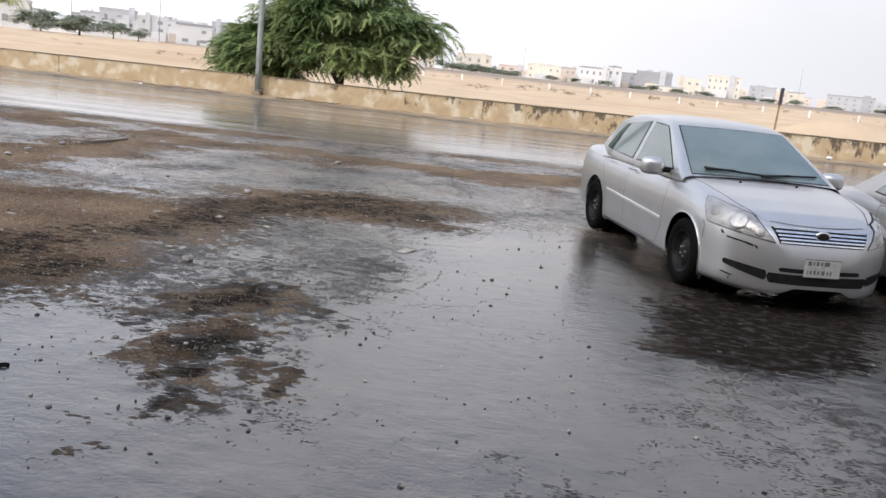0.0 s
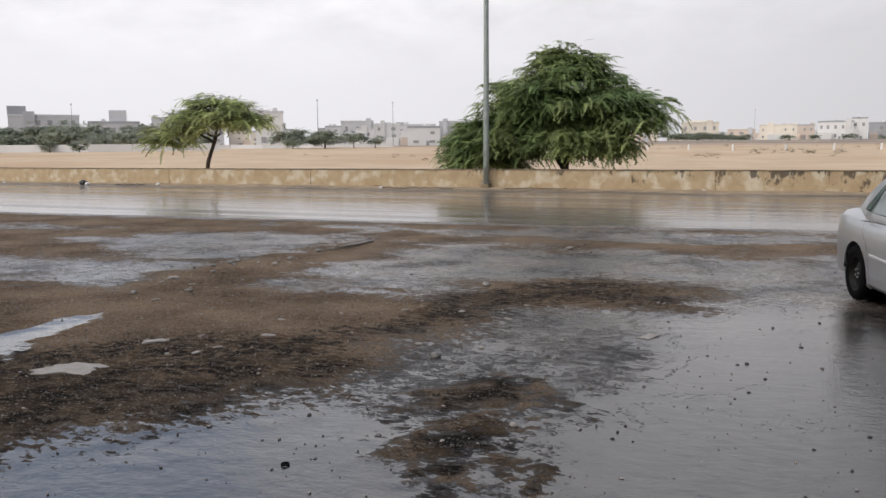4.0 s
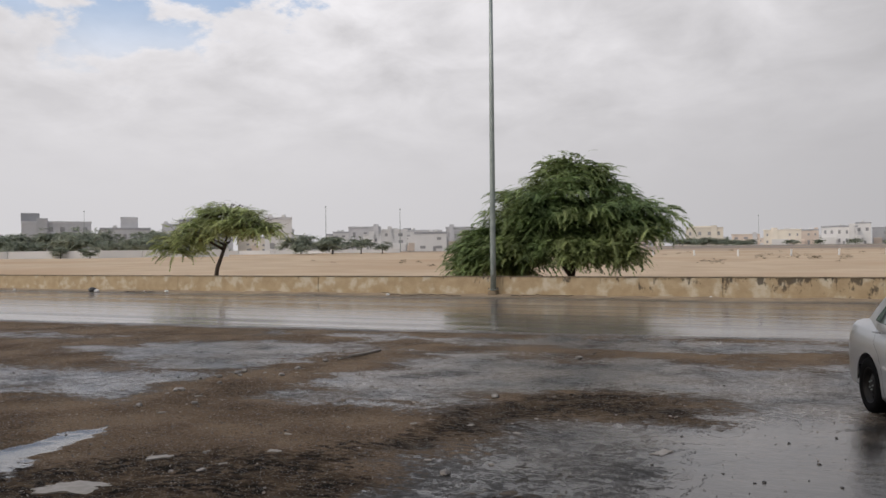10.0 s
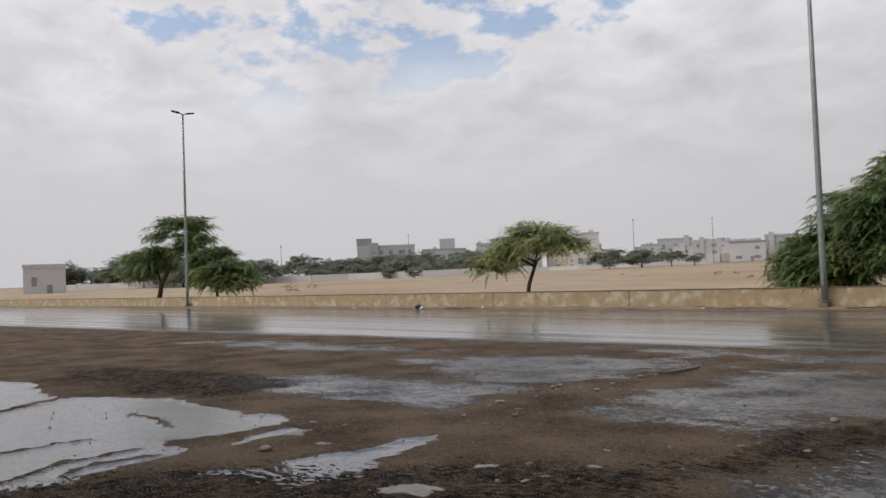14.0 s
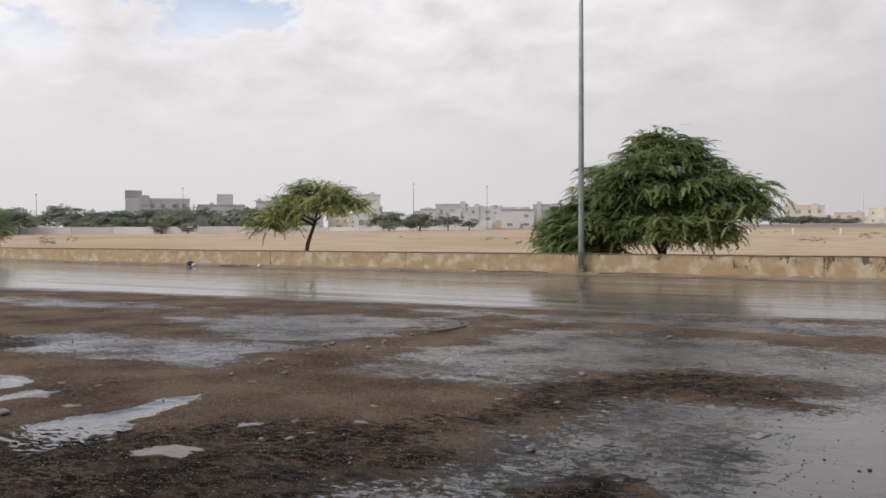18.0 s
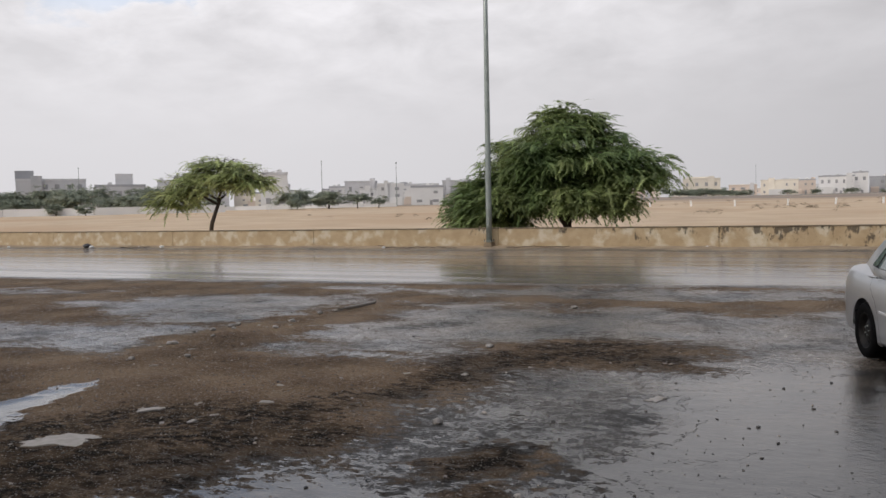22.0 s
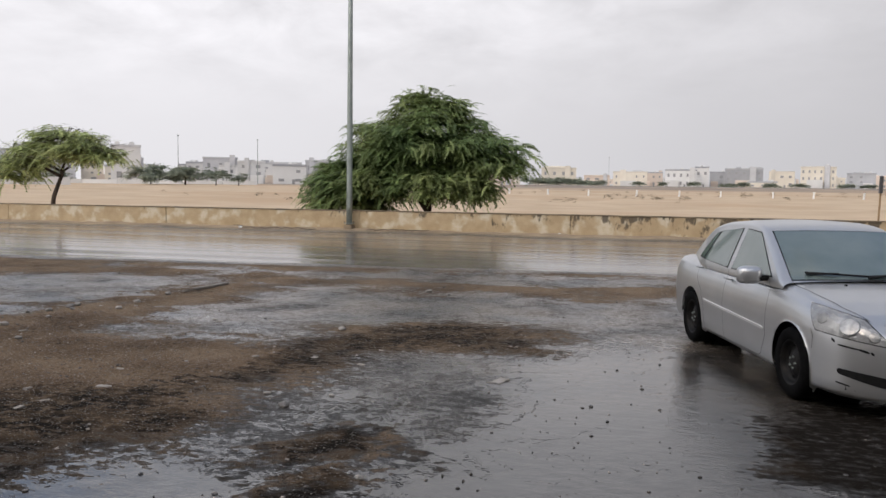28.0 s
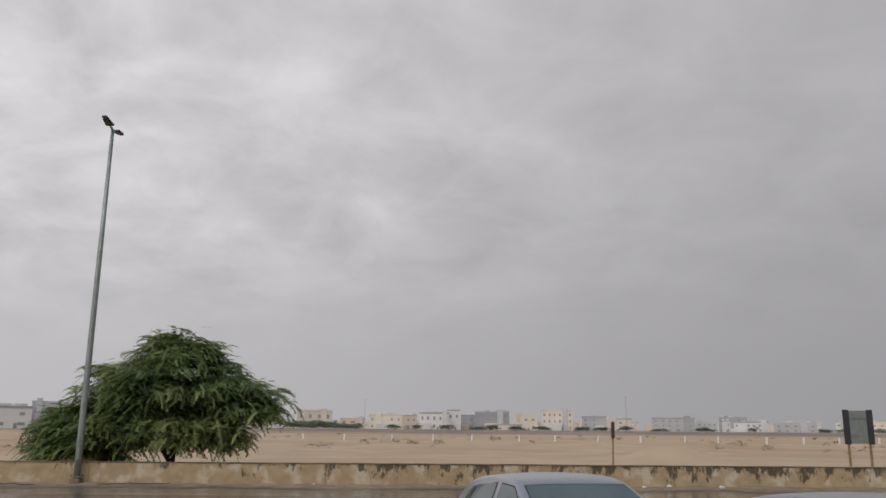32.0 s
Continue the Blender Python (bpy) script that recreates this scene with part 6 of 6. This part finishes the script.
for k in range(26):
    x = rngt.uniform(-8.6, -1.6)
    torn_sheet("cardboard_scrap", x, 8.2 + 0.25 * (-x - 4.5) + rngt.uniform(-2.6, 2.6), rngt.uniform(0.05, 0.12), rngt.uniform(0.03, 0.07), rngt.uniform(0, 180), "tiny pale scrap lying on the muddy lot", 40 + k)


def lump(name, x, y, r, label, seed, material="stone", cat="stone"):
    bm = bmesh.new()
    bmesh.ops.create_icosphere(bm, subdivisions=2, radius=1)
    for v in bm.verts:
        v.co *= 1 + 0.35 * noise.noise(v.co * 1.4 + Vector((seed, 0, 0)))
        v.co.z *= 0.62
    bmesh.ops.scale(bm, vec=(r, r, r), verts=bm.verts)
    ob = part(name, bm, M[material])
    ob.matrix_world = pose(x, y, lot_z(x, y) + 0.35 * r, 0, 0, seed * 40)
    return tagged(ob, label, cat, "loose stones on the lot")


lump("stone", -1.905, 6.555, 0.045, "pale stone on wet asphalt", 1)
lump("stone", -2.75, 9.94, 0.05, "pale stone at the edge of the mud", 2)
lump("stone", -6.75, 8.91, 0.05, "pale stone in the mud", 3)
lump("stone", -0.75, 5.18, 0.03, "pale stone beside the mud patch", 4)
for k in range(70):
    x, y = rngt.uniform(-11, 1.6), rngt.uniform(4.2, 15.2)
    lump("stone", x, y, rngt.uniform(0.004, 0.011) + 0.0009 * y, "small stone on the wet lot", 10 + k, rngt.choice(("stone", "pebble", "pebble")))
for k, (x, y, r) in enumerate(((-7.12, 10.1, 0.05), (-7.05, 10.43, 0.06), (-7.09, 10.63, 0.05), (-6.9, 10.3, 0.035), (-6.32, 10.53, 0.045), (-6.6, 12.15, 0.05), (-6.45, 7.86, 0.04), (-6.85, 8.93, 0.045), (-5.92, 8.21, 0.04),
                               (-6.79, 5.19, 0.06), (-1.91, 6.56, 0.04), (-2.77, 13.96, 0.06), (-6.5, 11.2, 0.05), (-6.7, 9.6, 0.035), (-7.3, 9.9, 0.03))):
    lump("stone", x, y, r, "pale rubble stone on the muddy track", 60 + k)
strip = part("plastic_strip", tube([(-6.47, 12.37, 0.045), (-6.4, 12.75, 0.06), (-6.38, 13.1, 0.05), (-6.43, 13.75, 0.04)], [0.02, 0.026, 0.026, 0.018], 6), M["paper"], smooth=True)
tagged(strip, "thin pale strip lying on the muddy track", "litter", "litter on the lot")
bm = lathe([(0.019, -0.004), (0.023, -0.005), (0.026, 0.0), (0.023, 0.005), (0.019, 0.004), (0.019, -0.004)], (0, 0, 0), 24)
bmesh.ops.rotate(bm, matrix=Matrix.Rotation(radians(90), 3, "X"), verts=bm.verts)
ring = part("rubber_ring", bm, M["rubber"], smooth=True)
ring.matrix_world = pose(-1.71, 4.13, lot_z(-1.71, 4.13) + 0.006)
tagged(ring, "small black rubber ring in shallow water", "ring")


def pebbles():
    """Loose grit over the lot, thicker on the mud."""
    rng = np.random.default_rng(5)
    bm = bmesh.new()
    bmesh.ops.create_icosphere(bm, subdivisions=1, radius=1)
    base = np.array([v.co for v in bm.verts]); faces = np.array([[v.index for v in f.verts] for f in bm.faces])
    bm.free()
    n = 13000
    x, y = rng.uniform(-13, 3.2, n), 2.2 + 13 * rng.uniform(0, 1, n) ** 1.2
    mud, wat = lot_fields(x, y)
    keep = rng.uniform(0, 1, n) < 0.14 + 0.85 * mud + 0.6 * np.exp(-((x + 1.6) / 1.8) ** 2 - ((y - 6.6) / 1.7) ** 2)
    dark_patch = np.exp(-((x + 1.0) / 0.9) ** 2 - ((y - 4.7) / 1.0) ** 2)
    keep |= rng.uniform(0, 1, n) < 0.9 * dark_patch
    x, y, mud, wat = x[keep], y[keep], mud[keep], wat[keep]
    z = height(x, y) + 0.02 * mud + 0.014 * mud * fbm(x, y, 9.0, 4.0) - 0.010 * wat + 0.006 * fbm(x, y, 3.0, 6.0) * (1 - wat)
    r = 0.004 + 0.009 * rng.uniform(0, 1, len(x)) ** 4
    sc = rng.uniform(0.5, 1.8, (len(x), 1, 3)) * np.array([1, 1, 0.6])
    V = (base[None] * sc * r[:, None, None] + np.stack([x, y, z + 0.25 * r], -1)[:, None]).reshape(-1, 3)
    F = (faces[None] + (np.arange(len(x)) * len(base))[:, None, None]).reshape(-1, 3)
    m = mat("grit", (0.07, 0.06, 0.05), 0.5, 0, (0.03, 0.027, 0.024), 3, third=(0.25, 0.22, 0.19), third_scale=14, third_cut=(0.52, 0.58))
    ob = raw("grit", V.tolist(), F.tolist(), m)
    tagged(ob, "loose dark grit and small gravel on wet ground", "gravel", kind="stuff")


pebbles()


def litter_bag(name, x, y, s, material, label, seed):
    bm = bmesh.new()
    bmesh.ops.create_icosphere(bm, subdivisions=3, radius=1)
    for v in bm.verts:
        v.co *= 1 + 0.45 * noise.noise(v.co * 2.2 + Vector((seed, 2, 0)))
        v.co.z *= 0.6
    bmesh.ops.scale(bm, vec=(s, s * 0.8, s), verts=bm.verts)
    ob = part(name, bm, M[material], smooth=True)
    X, Y = np.array([x]), np.array([y])
    apron = max(0.0, 1 - abs(y - 26.9) / 1.0)
    ob.matrix_world = pose(x, y, float(height(X, Y)[0]) + apron * 0.1 + s * 0.4)
    return tagged(ob, label, "litter", "litter along the wall")


litter_bag("plastic_bag", -27.2, 26.2, 0.18, "bag_black", "crumpled black plastic bag by the wall", 1)
litter_bag("plastic_bag", -26.85, 26.1, 0.11, "bag_white", "crumpled white plastic bag by the wall", 2)
for k, (x, y) in enumerate(((-2.04, 26.7), (-13.0, 26.3), (-23.2, 26.3), (-24.4, 26.3), (8.0, 26.5), (8.8, 26.6), (4.0, 26.3), (-32, 26.2), (10.4, 26.5))):
    litter_bag("paper_ball", x, y, 0.045 + 0.02 * (k % 3), "bag_white", "crumpled white paper by the roadside", 5 + k)


# thin masts above the far town
def mast(x, y, tall):
    z = float(height(np.array(x), np.array(y)))
    e = thing("mast", Matrix.Translation((x, y, z)), "thin steel mast standing over the far town", "mast", "masts of the far town")
    part("pole", tube([(0, 0, -0.2), (0, 0, tall * 0.6), (0, 0, tall)], [0.13, 0.1, 0.06], 6), M["galv"], e)
    part("aerial", box(0.5, 0.2, 0.4, (0, 0, tall - 0.4), 0.03), M["galv"], e)


for x, y, tall in ((-236, 214, 16), (-140, 222, 15), (-128, 250, 15), (-212, 140, 11), (-72, 520, 22), (140, 540, 22), (-30, 545, 19)):
    mast(x, y, tall)


def cable(pts, label):
    """A thin black hose lying loosely at the foot of the wall."""
    line = []
    for k in range(len(pts) - 1):
        for j in range(8):
            a = j / 8
            x, y = pts[k][0] * (1 - a) + pts[k + 1][0] * a, pts[k][1] * (1 - a) + pts[k + 1][1] * a
            x, y = x + 0.06 * math.sin(11 * a + k), y + 0.09 * math.sin(12.5 * a + 2 * k) + 0.05 * math.sin(31 * a)
            X, Y = np.array([x]), np.array([y])
            lift = max(0.0, 1 - abs(y - 26.9) / 1.0) * (0.1 + 0.06 * float(fbm(X, Y, 1.5, 9.0)[0]))
            line.append((x, y, float(height(X, Y)[0]) + lift + 0.02))
    ob = part("cable", tube(line, 0.011, 6), M["black"], smooth=True)
    return tagged(ob, label, "cable", "cables by the wall")


cable([(-13.4, 26.6), (-12.2, 26.2), (-11.2, 26.45), (-10.0, 26.2)], "thin black cable lying along the foot of the wall")
cable([(-8.4, 26.4), (-7.6, 26.7), (-6.9, 26.5), (-6.2, 26.6)], "short black cable lying beside the street lamp")
cable([(-25.5, 26.3), (-24.6, 26.1), (-23.8, 26.35)], "short black cable lying by the roadside wall")
